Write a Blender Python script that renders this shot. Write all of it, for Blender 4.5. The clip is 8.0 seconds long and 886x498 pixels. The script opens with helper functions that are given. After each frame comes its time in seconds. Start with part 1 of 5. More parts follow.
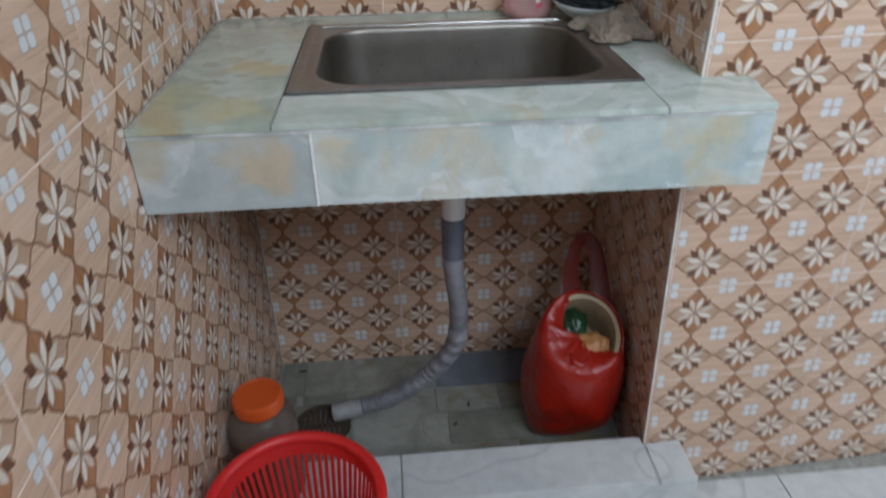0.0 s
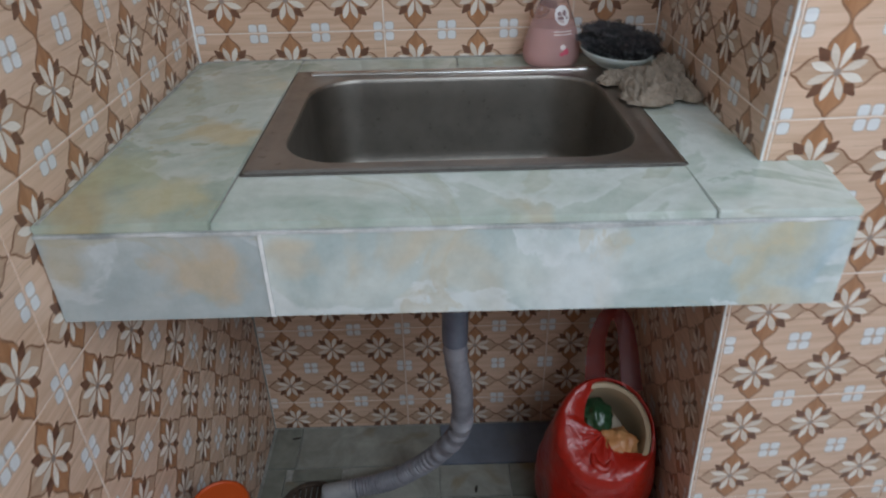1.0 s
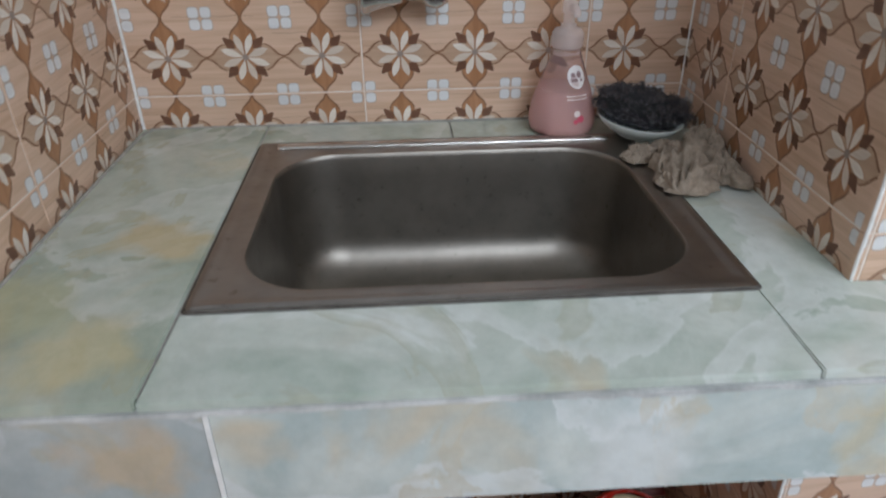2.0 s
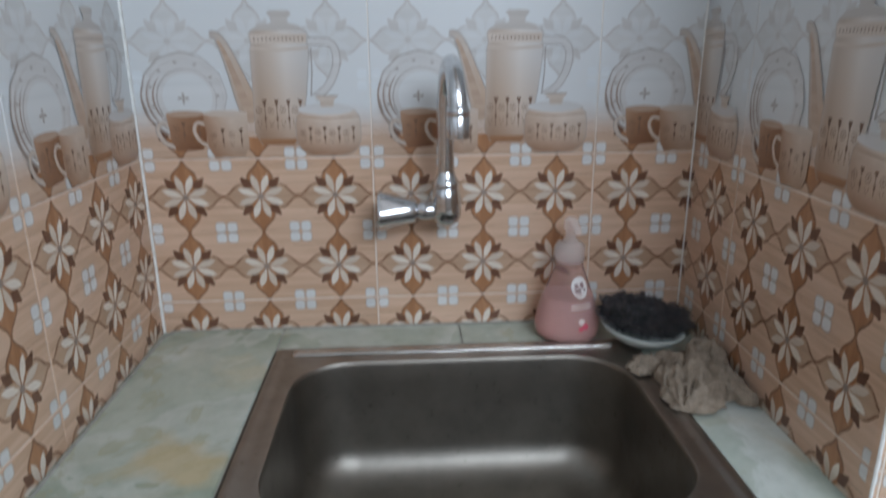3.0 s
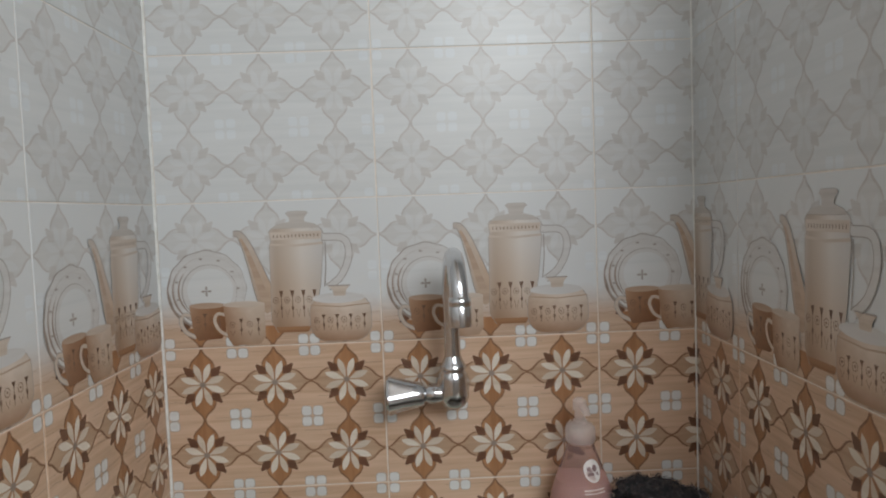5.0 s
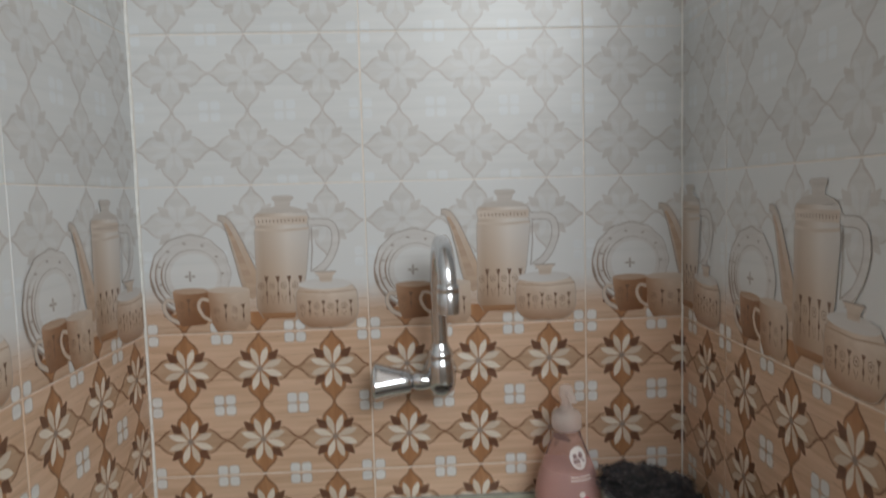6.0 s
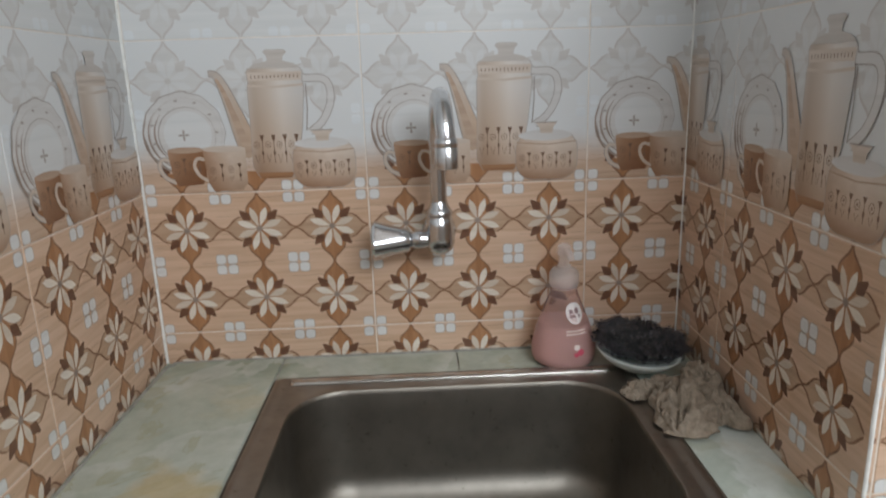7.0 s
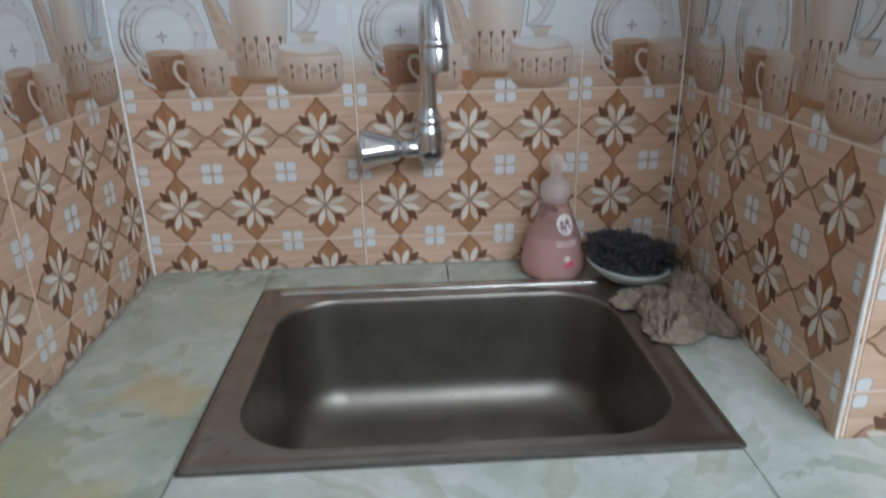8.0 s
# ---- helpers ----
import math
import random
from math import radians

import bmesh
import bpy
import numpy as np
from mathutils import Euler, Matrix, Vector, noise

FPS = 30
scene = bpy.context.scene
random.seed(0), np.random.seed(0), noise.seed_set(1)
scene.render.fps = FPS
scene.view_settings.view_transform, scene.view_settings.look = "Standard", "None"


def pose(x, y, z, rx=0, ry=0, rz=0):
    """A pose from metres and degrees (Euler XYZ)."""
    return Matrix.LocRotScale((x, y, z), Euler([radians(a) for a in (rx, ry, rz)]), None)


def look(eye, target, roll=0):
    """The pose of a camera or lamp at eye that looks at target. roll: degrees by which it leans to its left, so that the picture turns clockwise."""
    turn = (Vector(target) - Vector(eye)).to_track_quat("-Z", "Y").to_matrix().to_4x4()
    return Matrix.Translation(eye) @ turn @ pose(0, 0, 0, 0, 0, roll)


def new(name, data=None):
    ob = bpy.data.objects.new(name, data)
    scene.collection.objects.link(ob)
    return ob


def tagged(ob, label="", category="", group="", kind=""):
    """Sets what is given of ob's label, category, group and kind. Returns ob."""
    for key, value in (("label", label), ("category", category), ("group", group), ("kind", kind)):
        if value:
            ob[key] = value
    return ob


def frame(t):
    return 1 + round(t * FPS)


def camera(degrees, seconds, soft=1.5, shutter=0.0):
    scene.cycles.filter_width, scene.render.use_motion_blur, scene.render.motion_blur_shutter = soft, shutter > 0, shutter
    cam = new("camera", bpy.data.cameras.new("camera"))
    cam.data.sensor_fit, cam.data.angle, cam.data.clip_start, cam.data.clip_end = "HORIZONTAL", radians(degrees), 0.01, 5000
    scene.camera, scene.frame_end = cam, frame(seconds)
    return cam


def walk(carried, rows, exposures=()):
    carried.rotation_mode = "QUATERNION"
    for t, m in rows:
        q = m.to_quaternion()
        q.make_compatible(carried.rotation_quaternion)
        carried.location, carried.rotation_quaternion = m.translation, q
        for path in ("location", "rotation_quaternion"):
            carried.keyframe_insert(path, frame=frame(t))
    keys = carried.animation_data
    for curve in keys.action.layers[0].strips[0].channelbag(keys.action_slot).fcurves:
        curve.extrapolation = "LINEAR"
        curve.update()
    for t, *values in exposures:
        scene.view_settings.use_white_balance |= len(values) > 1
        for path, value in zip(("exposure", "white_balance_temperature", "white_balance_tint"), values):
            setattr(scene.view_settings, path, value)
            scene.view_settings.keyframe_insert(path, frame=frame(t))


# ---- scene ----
# camera and its path
cam = camera(67.1, 8.0, soft=2.0, shutter=0.5)
PATH = [
    (0, (0.31, -1.32, 1.13), (0.438, 0.378, 0.082), -1.0),
    (0.5, (0.348, -1.202, 1.147), (0.396, 0.527, 0.143), -1.0),
    (1, (0.38, -1.115, 1.147), (0.399, 0.596, 0.112), -1.2),
    (1.2, (0.378, -1.078, 1.147), (0.395, 0.643, 0.129), -0.8),
    (2.3, (0.347, -0.889, 1.181), (0.469, 0.851, 0.203), -0.6),
    (2.5, (0.344, -0.891, 1.207), (0.451, 0.881, 0.287), -0.3),
    (3, (0.347, -0.909, 1.235), (0.457, 1.003, 0.657), -0.4),
    (3.5, (0.366, -0.923, 1.251), (0.458, 1.03, 0.829), -1.0),
    (4, (0.371, -0.93, 1.257), (0.448, 1.052, 0.994), -0.9),
    (4.5, (0.376, -0.934, 1.268), (0.415, 1.058, 1.093), -1.6),
    (4.7, (0.378, -0.935, 1.272), (0.408, 1.06, 1.142), -2.1),
    (5.8, (0.37, -0.931, 1.274), (0.44, 1.065, 1.172), -1.5),
    (6, (0.372, -0.927, 1.274), (0.455, 1.065, 1.117), -1.6),
    (6.5, (0.374, -0.927, 1.26), (0.446, 1.043, 0.925), -2.0),
    (7, (0.378, -0.923, 1.239), (0.437, 1.013, 0.741), -1.8),
    (7.5, (0.384, -0.922, 1.233), (0.444, 0.999, 0.679), -2.2),
    (8, (0.377, -0.918, 1.212), (0.459, 0.953, 0.51), -1.3),
]
walk(cam, [(t, look(eye, target, roll)) for t, eye, target, roll in PATH],
     [(0, 0.10, 5950, 8), (0.5, 0.0, 5980, 8), (1, 0.03, 6000, 9), (2.5, 0.16, 6250, 12), (3, 0.07, 6000, 9), (3.5, 0.03, 6250, 9), (4.5, -0.07, 6850, 10), (6.5, -0.08, 7000, 10), (7, 0.05, 6750, 10), (7.5, 0.08, 6350, 9), (8, 0.08, 6000, 8)])

# ---- world, daylight through the window behind, added side fill, exposure ----
world = bpy.data.worlds.new("sky")
scene.world = world
world.use_nodes = True
wn = world.node_tree.nodes
sky = wn.new("ShaderNodeTexSky")
sky.sky_type = "NISHITA"
sky.sun_disc = False
sky.sun_elevation = radians(50)
sky.sun_rotation = radians(200)
world.node_tree.links.new(sky.outputs[0], wn["Background"].inputs[0])
wn["Background"].inputs[1].default_value = 0.12

WIN_X0, WIN_X1, WIN_Z0, WIN_Z1 = 0.50, 1.95, 1.80, 2.65
ROOM_X1, ROOM_Y0, ROOM_H = 2.2, -2.25, 2.85
lamp = bpy.data.lights.new("window_light", "AREA")
lamp.shape, lamp.size, lamp.size_y = "RECTANGLE", WIN_X1 - WIN_X0, WIN_Z1 - WIN_Z0
lamp.energy = 39.5
lamp.color = (0.86, 0.93, 1.0)
lamp_ob = new("window_light", lamp)
lamp_ob.matrix_world = look(((WIN_X0 + WIN_X1) / 2, ROOM_Y0 - 0.06, (WIN_Z0 + WIN_Z1) / 2), ((WIN_X0 + WIN_X1) / 2, 0, (WIN_Z0 + WIN_Z1) / 2 - 1.0))
# added fill lamp in an unseen side opening, brightens the left wall
SIDE_Y0, SIDE_Y1, SIDE_Z0, SIDE_Z1 = -1.40, -0.60, 0.0, 2.05
side = bpy.data.lights.new("doorway_light", "AREA")
side.shape, side.size, side.size_y = "RECTANGLE", SIDE_Y1 - SIDE_Y0, SIDE_Z1 - SIDE_Z0
side.energy, side.color = 7.0, (0.885, 0.95, 1.0)
side_ob = new("doorway_light", side)
side_ob.matrix_world = look((ROOM_X1 + 0.06, (SIDE_Y0 + SIDE_Y1) / 2, (SIDE_Z0 + SIDE_Z1) / 2), (0.0, (SIDE_Y0 + SIDE_Y1) / 2, (SIDE_Z0 + SIDE_Z1) / 2 - 0.4))
scene.view_settings.exposure = 0.0


# ---- materials ----
def material(name, color, rough=0.5, metal=0.0, **more):
    m = bpy.data.materials.new(name)
    m.use_nodes = True
    b = m.node_tree.nodes["Principled BSDF"]
    b.inputs["Base Color"].default_value = (*color, 1)
    b.inputs["Roughness"].default_value = rough
    b.inputs["Metallic"].default_value = metal
    for key, value in more.items():
        b.inputs[key.replace("_", " ")].default_value = value
    return m


def nodes_of(m):
    return m.node_tree.nodes, m.node_tree.links, m.node_tree.nodes["Principled BSDF"]


def coords(m, space="Object", scale=(1, 1, 1), turn=(0, 0, 0)):
    n, l, _ = nodes_of(m)
    tc, mp = n.new("ShaderNodeTexCoord"), n.new("ShaderNodeMapping")
    mp.inputs["Scale"].default_value = scale
    mp.inputs["Rotation"].default_value = turn
    l.new(tc.outputs[space], mp.inputs[0])
    return mp.outputs[0]


def noise_tex(m, vec, scale, detail=4, rough=0.55, distort=0.0):
    n, l, _ = nodes_of(m)
    t = n.new("ShaderNodeTexNoise")
    t.inputs["Scale"].default_value = scale
    t.inputs["Detail"].default_value = detail
    t.inputs["Roughness"].default_value = rough
    t.inputs["Distortion"].default_value = distort
    l.new(vec, t.inputs["Vector"])
    return t.outputs["Fac"]


def ramp(m, fac, stops):
    n, l, _ = nodes_of(m)
    r = n.new("ShaderNodeValToRGB")
    e = r.color_ramp.elements
    while len(e) < len(stops):
        e.new(0.5)
    for k, (p, c) in enumerate(stops):
        e[k].position = p
        e[k].color = (*c, 1) if len(c) == 3 else c
    l.new(fac, r.inputs[0])
    return r.outputs[0]


def mix(m, fac, a, b, kind="MIX"):
    n, l, _ = nodes_of(m)
    x = n.new("ShaderNodeMix")
    x.data_type, x.blend_type = "RGBA", kind
    for socket, value in ((x.inputs[0], fac), (x.inputs[6], a), (x.inputs[7], b)):
        if isinstance(value, (int, float)):
            socket.default_value = value
        elif isinstance(value, tuple):
            socket.default_value = (*value, 1)
        else:
            l.new(value, socket)
    return x.outputs[2]


def bump(m, height, strength, distance=0.001):
    n, l, b = nodes_of(m)
    k = n.new("ShaderNodeBump")
    k.inputs["Strength"].default_value = strength
    k.inputs["Distance"].default_value = distance
    l.new(height, k.inputs["Height"])
    l.new(k.outputs[0], b.inputs["Normal"])


def rough_range(m, fac, lo, hi):
    n, l, b = nodes_of(m)
    r = n.new("ShaderNodeMapRange")
    r.inputs["To Min"].default_value, r.inputs["To Max"].default_value = lo, hi
    l.new(fac, r.inputs[0])
    l.new(r.outputs[0], b.inputs["Roughness"])


def paint(m, color):
    n, l, b = nodes_of(m)
    l.new(color, b.inputs["Base Color"])


def glaze(name, dark, light, streak=(5, 90, 5), rough=(0.24, 0.38), piece=0.07):
    """A printed, glazed tile colour: streaky grain, slight differences from piece to piece, a faintly wavy glaze."""
    m = material(name, light)
    uv = coords(m, "UV", streak)
    g = noise_tex(m, uv, 1.0, 5, 0.6, 0.4)
    c = ramp(m, g, [(0.32, dark), (0.62, light)])
    n, l, b = nodes_of(m)
    info = n.new("ShaderNodeObjectInfo")
    tone = ramp(m, info.outputs["Random"], [(0.0, (1 - piece,) * 3), (1.0, (1.0, 1.0, 1.0))])
    c = mix(m, 1.0, c, tone, "MULTIPLY")
    wide = coords(m, "Object")
    film = noise_tex(m, wide, 14, 3)
    paint(m, c)
    rough_range(m, film, *rough)
    wave = noise_tex(m, wide, 9, 2)
    bump(m, wave, 0.12, 0.004)
    b.inputs["Specular IOR Level"].default_value = 0.42
    return m


BEIGE = glaze("tile_beige_wood", (0.57, 0.375, 0.25), (0.71, 0.5, 0.365))
BROWN = glaze("tile_brown", (0.32, 0.145, 0.064), (0.46, 0.235, 0.118), (60, 6, 5))
TAUPE = glaze("tile_taupe", (0.44, 0.285, 0.185), (0.56, 0.385, 0.265), (6, 70, 5))
DARK = glaze("tile_dark_brown", (0.13, 0.06, 0.035), (0.19, 0.092, 0.055))
LINE = glaze("tile_outline", (0.23, 0.115, 0.062), (0.31, 0.17, 0.1))
PETAL = glaze("tile_petal_cream", (0.71, 0.63, 0.535), (0.81, 0.74, 0.65))
PETAL_DIM = glaze("tile_petal_sand", (0.6, 0.505, 0.41), (0.7, 0.605, 0.51))
SQUARE = glaze("tile_square_white", (0.655, 0.652, 0.642), (0.755, 0.752, 0.742))
HALO = glaze("tile_square_shade", (0.43, 0.365, 0.31), (0.50, 0.425, 0.36))
PALE = glaze("tile_pale", (0.63, 0.645, 0.645), (0.69, 0.70, 0.70))
PALE_SHAPE = glaze("tile_pale_shape", (0.58, 0.578, 0.567), (0.638, 0.634, 0.624))
PALE_LINE = glaze("tile_pale_line", (0.5, 0.468, 0.448), (0.575, 0.545, 0.525))
PALE_DARK = glaze("tile_pale_dark", (0.525, 0.502, 0.482), (0.59, 0.572, 0.555))
PALE_SQUARE = glaze("tile_pale_square", (0.66, 0.69, 0.71), (0.72, 0.75, 0.77))
PALE_PETAL = glaze("tile_pale_petal", (0.605, 0.61, 0.608), (0.66, 0.665, 0.663))
CHINA = glaze("tile_china", (0.53, 0.435, 0.355), (0.63, 0.545, 0.475))
CHINA_SHADE = glaze("tile_china_shade", (0.42, 0.295, 0.215), (0.53, 0.395, 0.3))
CHINA_PALE = glaze("tile_china_pale", (0.575, 0.56, 0.545), (0.65, 0.64, 0.63))
CUP = glaze("tile_cup_brown", (0.29, 0.14, 0.068), (0.4, 0.215, 0.115))
INK = glaze("tile_ink", (0.15, 0.085, 0.055), (0.21, 0.125, 0.085))
CHINA_GREY = glaze("tile_china_grey", (0.46, 0.42, 0.385), (0.56, 0.52, 0.485))
INK_SOFT = glaze("tile_soft_ink", (0.27, 0.205, 0.165), (0.36, 0.285, 0.24))
GREY_LINE = glaze("tile_grey_line", (0.31, 0.27, 0.245), (0.4, 0.36, 0.33))


def faded():
    """The ground of the picture tiles: sandy wood at the foot that runs out into white."""
    m = glaze("tile_faded_ground", (0.5, 0.335, 0.235), (0.64, 0.465, 0.345))
    n, l, b = nodes_of(m)
    tc, sep = n.new("ShaderNodeTexCoord"), n.new("ShaderNodeSeparateXYZ")
    l.new(tc.outputs["UV"], sep.inputs[0])
    wob = noise_tex(m, coords(m, "UV", (18, 30, 1)), 1.0, 3)
    add = n.new("ShaderNodeMath")
    add.operation = "MULTIPLY_ADD"
    add.inputs[1].default_value = 0.03
    l.new(wob, add.inputs[0])
    l.new(sep.outputs[1], add.inputs[2])
    f = ramp(m, add.outputs[0], [(0.040, (0, 0, 0)), (0.085, (1, 1, 1))])
    old = b.inputs["Base Color"].links[0].from_socket
    paint(m, mix(m, f, old, (0.66, 0.675, 0.68)))
    return m


FADED = faded()


def teapot_glaze():
    """Round pot: warm on the spout's side, pale towards the handle, browner at its foot."""
    m = glaze("tile_teapot", (0.60, 0.53, 0.46), (0.68, 0.61, 0.54))
    n, l, b = nodes_of(m)
    tc, sep = n.new("ShaderNodeTexCoord"), n.new("ShaderNodeSeparateXYZ")
    l.new(tc.outputs["UV"], sep.inputs[0])
    f = ramp(m, sep.outputs[0], [(0.153, (0.52, 0.45, 0.395)), (0.162, (0.47, 0.375, 0.30)), (0.178, (0.56, 0.47, 0.395)), (0.197, (0.66, 0.605, 0.555)), (0.224, (0.56, 0.53, 0.505))])
    foot = ramp(m, sep.outputs[1], [(0.012, (0.64, 0.47, 0.36)), (0.060, (0.93, 0.84, 0.76)), (0.13, (1.02, 1.03, 1.04))])
    paint(m, mix(m, 1.0, f, foot, "MULTIPLY"))
    return m


POT = teapot_glaze()


def rounded_china(name, across, upward):
    """Crockery shaded round its form: colours across it, darkened or lightened up its side."""
    m = glaze(name, (0.5, 0.4, 0.3), (0.6, 0.5, 0.4))
    n, l, b = nodes_of(m)
    tc, sep = n.new("ShaderNodeTexCoord"), n.new("ShaderNodeSeparateXYZ")
    l.new(tc.outputs["UV"], sep.inputs[0])
    wob = noise_tex(m, coords(m, "UV", (60, 90, 1)), 1.0, 3)
    grain = ramp(m, wob, [(0.3, (0.92, 0.90, 0.88)), (0.65, (1, 1, 1))])
    c = mix(m, 1.0, ramp(m, sep.outputs[0], across), ramp(m, sep.outputs[1], upward), "MULTIPLY")
    paint(m, mix(m, 1.0, c, grain, "MULTIPLY"))
    return m


CUP_BACK = rounded_china("tile_cup_back", [(0.038, (0.40, 0.25, 0.165)), (0.053, (0.32, 0.18, 0.108)), (0.086, (0.26, 0.125, 0.064))], [(0.006, (0.72, 0.62, 0.55)), (0.055, (1.1, 1.1, 1.1))])
CUP_FRONT = rounded_china("tile_cup_front", [(0.085, (0.37, 0.225, 0.145)), (0.103, (0.51, 0.375, 0.285)), (0.123, (0.61, 0.51, 0.43)), (0.142, (0.56, 0.46, 0.38))], [(0.002, (0.70, 0.56, 0.46)), (0.022, (0.88, 0.80, 0.73)), (0.055, (1.06, 1.06, 1.06))])
BOWL = rounded_china("tile_sugar_bowl", [(0.205, (0.48, 0.36, 0.28)), (0.222, (0.57, 0.45, 0.36)), (0.255, (0.66, 0.56, 0.48)), (0.292, (0.58, 0.50, 0.43))], [(0.004, (0.60, 0.43, 0.33)), (0.022, (0.86, 0.76, 0.68)), (0.055, (1.05, 1.06, 1.07))])
SPOUT = rounded_china("tile_spout", [(0.098, (0.50, 0.46, 0.43)), (0.122, (0.56, 0.49, 0.43)), (0.150, (0.60, 0.47, 0.37))], [(0.05, (0.85, 0.78, 0.72)), (0.14, (1.0, 1.0, 1.0))])


def marble(name, base, cloud, stain, vein=None, scale=5.0, rough=(0.12, 0.28), seed=0.0, stain_at=0.62, spots=(), flake=None):
    m = material(name, base)
    n, l, b = nodes_of(m)
    vec = coords(m, "Object")
    mp = n.new("ShaderNodeMapping")
    mp.inputs["Location"].default_value = (seed, seed * 0.7, seed * 1.3)
    l.new(vec, mp.inputs[0])
    vec = mp.outputs[0]
    c = ramp(m, noise_tex(m, vec, scale, 5, 0.6, 0.8), [(0.36, cloud), (0.62, base)])
    s = ramp(m, noise_tex(m, vec, scale * 0.8, 3, 0.5, 1.2), [(stain_at, (0, 0, 0)), (stain_at + 0.14, (1, 1, 1))])
    c = mix(m, s, c, stain)
    if flake:
        # hard-edged cloud banks, pale on one side and running out softly on the other
        for sc, tone, at in ((scale * 0.55, flake[0], 0.50), (scale * 0.9, flake[1], 0.56)):
            f = ramp(m, noise_tex(m, vec, sc, 6, 0.55, 1.6), [(at - 0.005, (0, 0, 0)), (at + 0.012, (0.62, 0.62, 0.62)), (at + 0.13, (0.0, 0.0, 0.0))])
            c = mix(m, f, c, tone)
    for (px, py, pz), radius, amount, tone in spots:
        warp = n.new("ShaderNodeTexNoise")
        warp.inputs["Scale"].default_value, warp.inputs["Detail"].default_value = 14, 4
        sh, far, mr = n.new("ShaderNodeVectorMath"), n.new("ShaderNodeVectorMath"), n.new("ShaderNodeMapRange")
        tc = n.new("ShaderNodeTexCoord")
        l.new(tc.outputs["Object"], warp.inputs["Vector"])
        sh.operation = "MULTIPLY_ADD"
        sh.inputs[1].default_value = (0.14, 0.14, 0.14)
        l.new(warp.outputs["Color"], sh.inputs[0])
        l.new(tc.outputs["Object"], sh.inputs[2])
        far.operation = "DISTANCE"
        far.inputs[1].default_value = (px + 0.07, py + 0.07, pz + 0.07)
        l.new(sh.outputs[0], far.inputs[0])
        mr.inputs["From Min"].default_value, mr.inputs["From Max"].default_value = radius, radius * 0.55
        mr.inputs["To Max"].default_value = amount
        l.new(far.outputs["Value"], mr.inputs[0])
        c = mix(m, mr.outputs[0], c, tone)
    if vein:
        w = noise_tex(m, vec, scale * 0.8, 3, 0.5, 0.6)
        v = ramp(m, w, [(0.488, (0, 0, 0)), (0.5, (0.7, 0.7, 0.7)), (0.516, (0, 0, 0))])
        c = mix(m, v, c, vein)
    grime = ramp(m, noise_tex(m, vec, 38, 4, 0.7), [(0.35, (0.90, 0.90, 0.89)), (0.6, (1, 1, 1))])
    paint(m, mix(m, 1.0, c, grime, "MULTIPLY"))
    rough_range(m, noise_tex(m, vec, 22, 3), *rough)
    return m


ONYX = marble("onyx_tile", (0.62, 0.665, 0.605), (0.41, 0.485, 0.415), (0.54, 0.48, 0.34), scale=6.0, stain_at=0.60, flake=((0.72, 0.76, 0.73), (0.47, 0.49, 0.38)))
ONYX_GREEN = marble("onyx_green", (0.52, 0.565, 0.485), (0.35, 0.415, 0.335), (0.48, 0.42, 0.26), scale=6.0, stain_at=0.58, flake=((0.60, 0.64, 0.59), (0.42, 0.43, 0.30)),
                    spots=(((0.115, -0.325, 0.845), 0.062, 0.75, (0.56, 0.46, 0.26)), ((0.105, -0.50, 0.845), 0.06, 0.6, (0.58, 0.52, 0.30)), ((0.03, -0.44, 0.845), 0.06, 0.5, (0.50, 0.50, 0.30)), ((0.15, -0.14, 0.845), 0.05, 0.45, (0.58, 0.52, 0.34))))
ONYX_FRONT = marble("onyx_front", (0.67, 0.71, 0.665), (0.46, 0.54, 0.525), (0.64, 0.575, 0.44), scale=7.0, seed=3.1, stain_at=0.59, flake=((0.76, 0.79, 0.79), (0.60, 0.56, 0.44)),
                    spots=(((0.715, -0.56, 0.80), 0.048, 0.5, (0.64, 0.53, 0.30)), ((0.52, -0.56, 0.76), 0.06, 0.7, (0.74, 0.77, 0.76)), ((0.745, -0.56, 0.79), 0.04, 0.5, (0.46, 0.58, 0.64)), ((0.09, -0.556, 0.79), 0.05, 0.5, (0.45, 0.53, 0.54))))
ONYX_GREY = marble("onyx_grey", (0.54, 0.575, 0.56), (0.42, 0.475, 0.475), (0.52, 0.46, 0.34), scale=7.0, seed=4.3, stain_at=0.60, flake=((0.62, 0.655, 0.655), (0.50, 0.48, 0.38)),
                   spots=(((0.155, -0.556, 0.795), 0.050, 0.65, (0.58, 0.45, 0.29)), ((0.03, -0.556, 0.815), 0.036, 0.55, (0.50, 0.43, 0.29))))
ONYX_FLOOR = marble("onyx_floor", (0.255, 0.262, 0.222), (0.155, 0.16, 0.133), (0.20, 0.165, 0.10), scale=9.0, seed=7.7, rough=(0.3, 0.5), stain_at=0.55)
# blue-grey tone of one floor piece at the niche's back
ONYX_BLUE = marble("slate_blue_stone", (0.19, 0.215, 0.26), (0.135, 0.155, 0.195), (0.20, 0.21, 0.21), scale=7.0, seed=5.0, rough=(0.35, 0.5))
ONYX_PALE = marble("pale_floor_stone", (0.35, 0.355, 0.312), (0.225, 0.23, 0.20), (0.22, 0.185, 0.12), scale=11.0, seed=9.2, rough=(0.3, 0.5), stain_at=0.58)
WHITE_MARBLE = marble("white_marble", (0.66, 0.67, 0.665), (0.58, 0.60, 0.60), (0.55, 0.57, 0.57), (0.47, 0.49, 0.50), scale=3.2, seed=1.7)


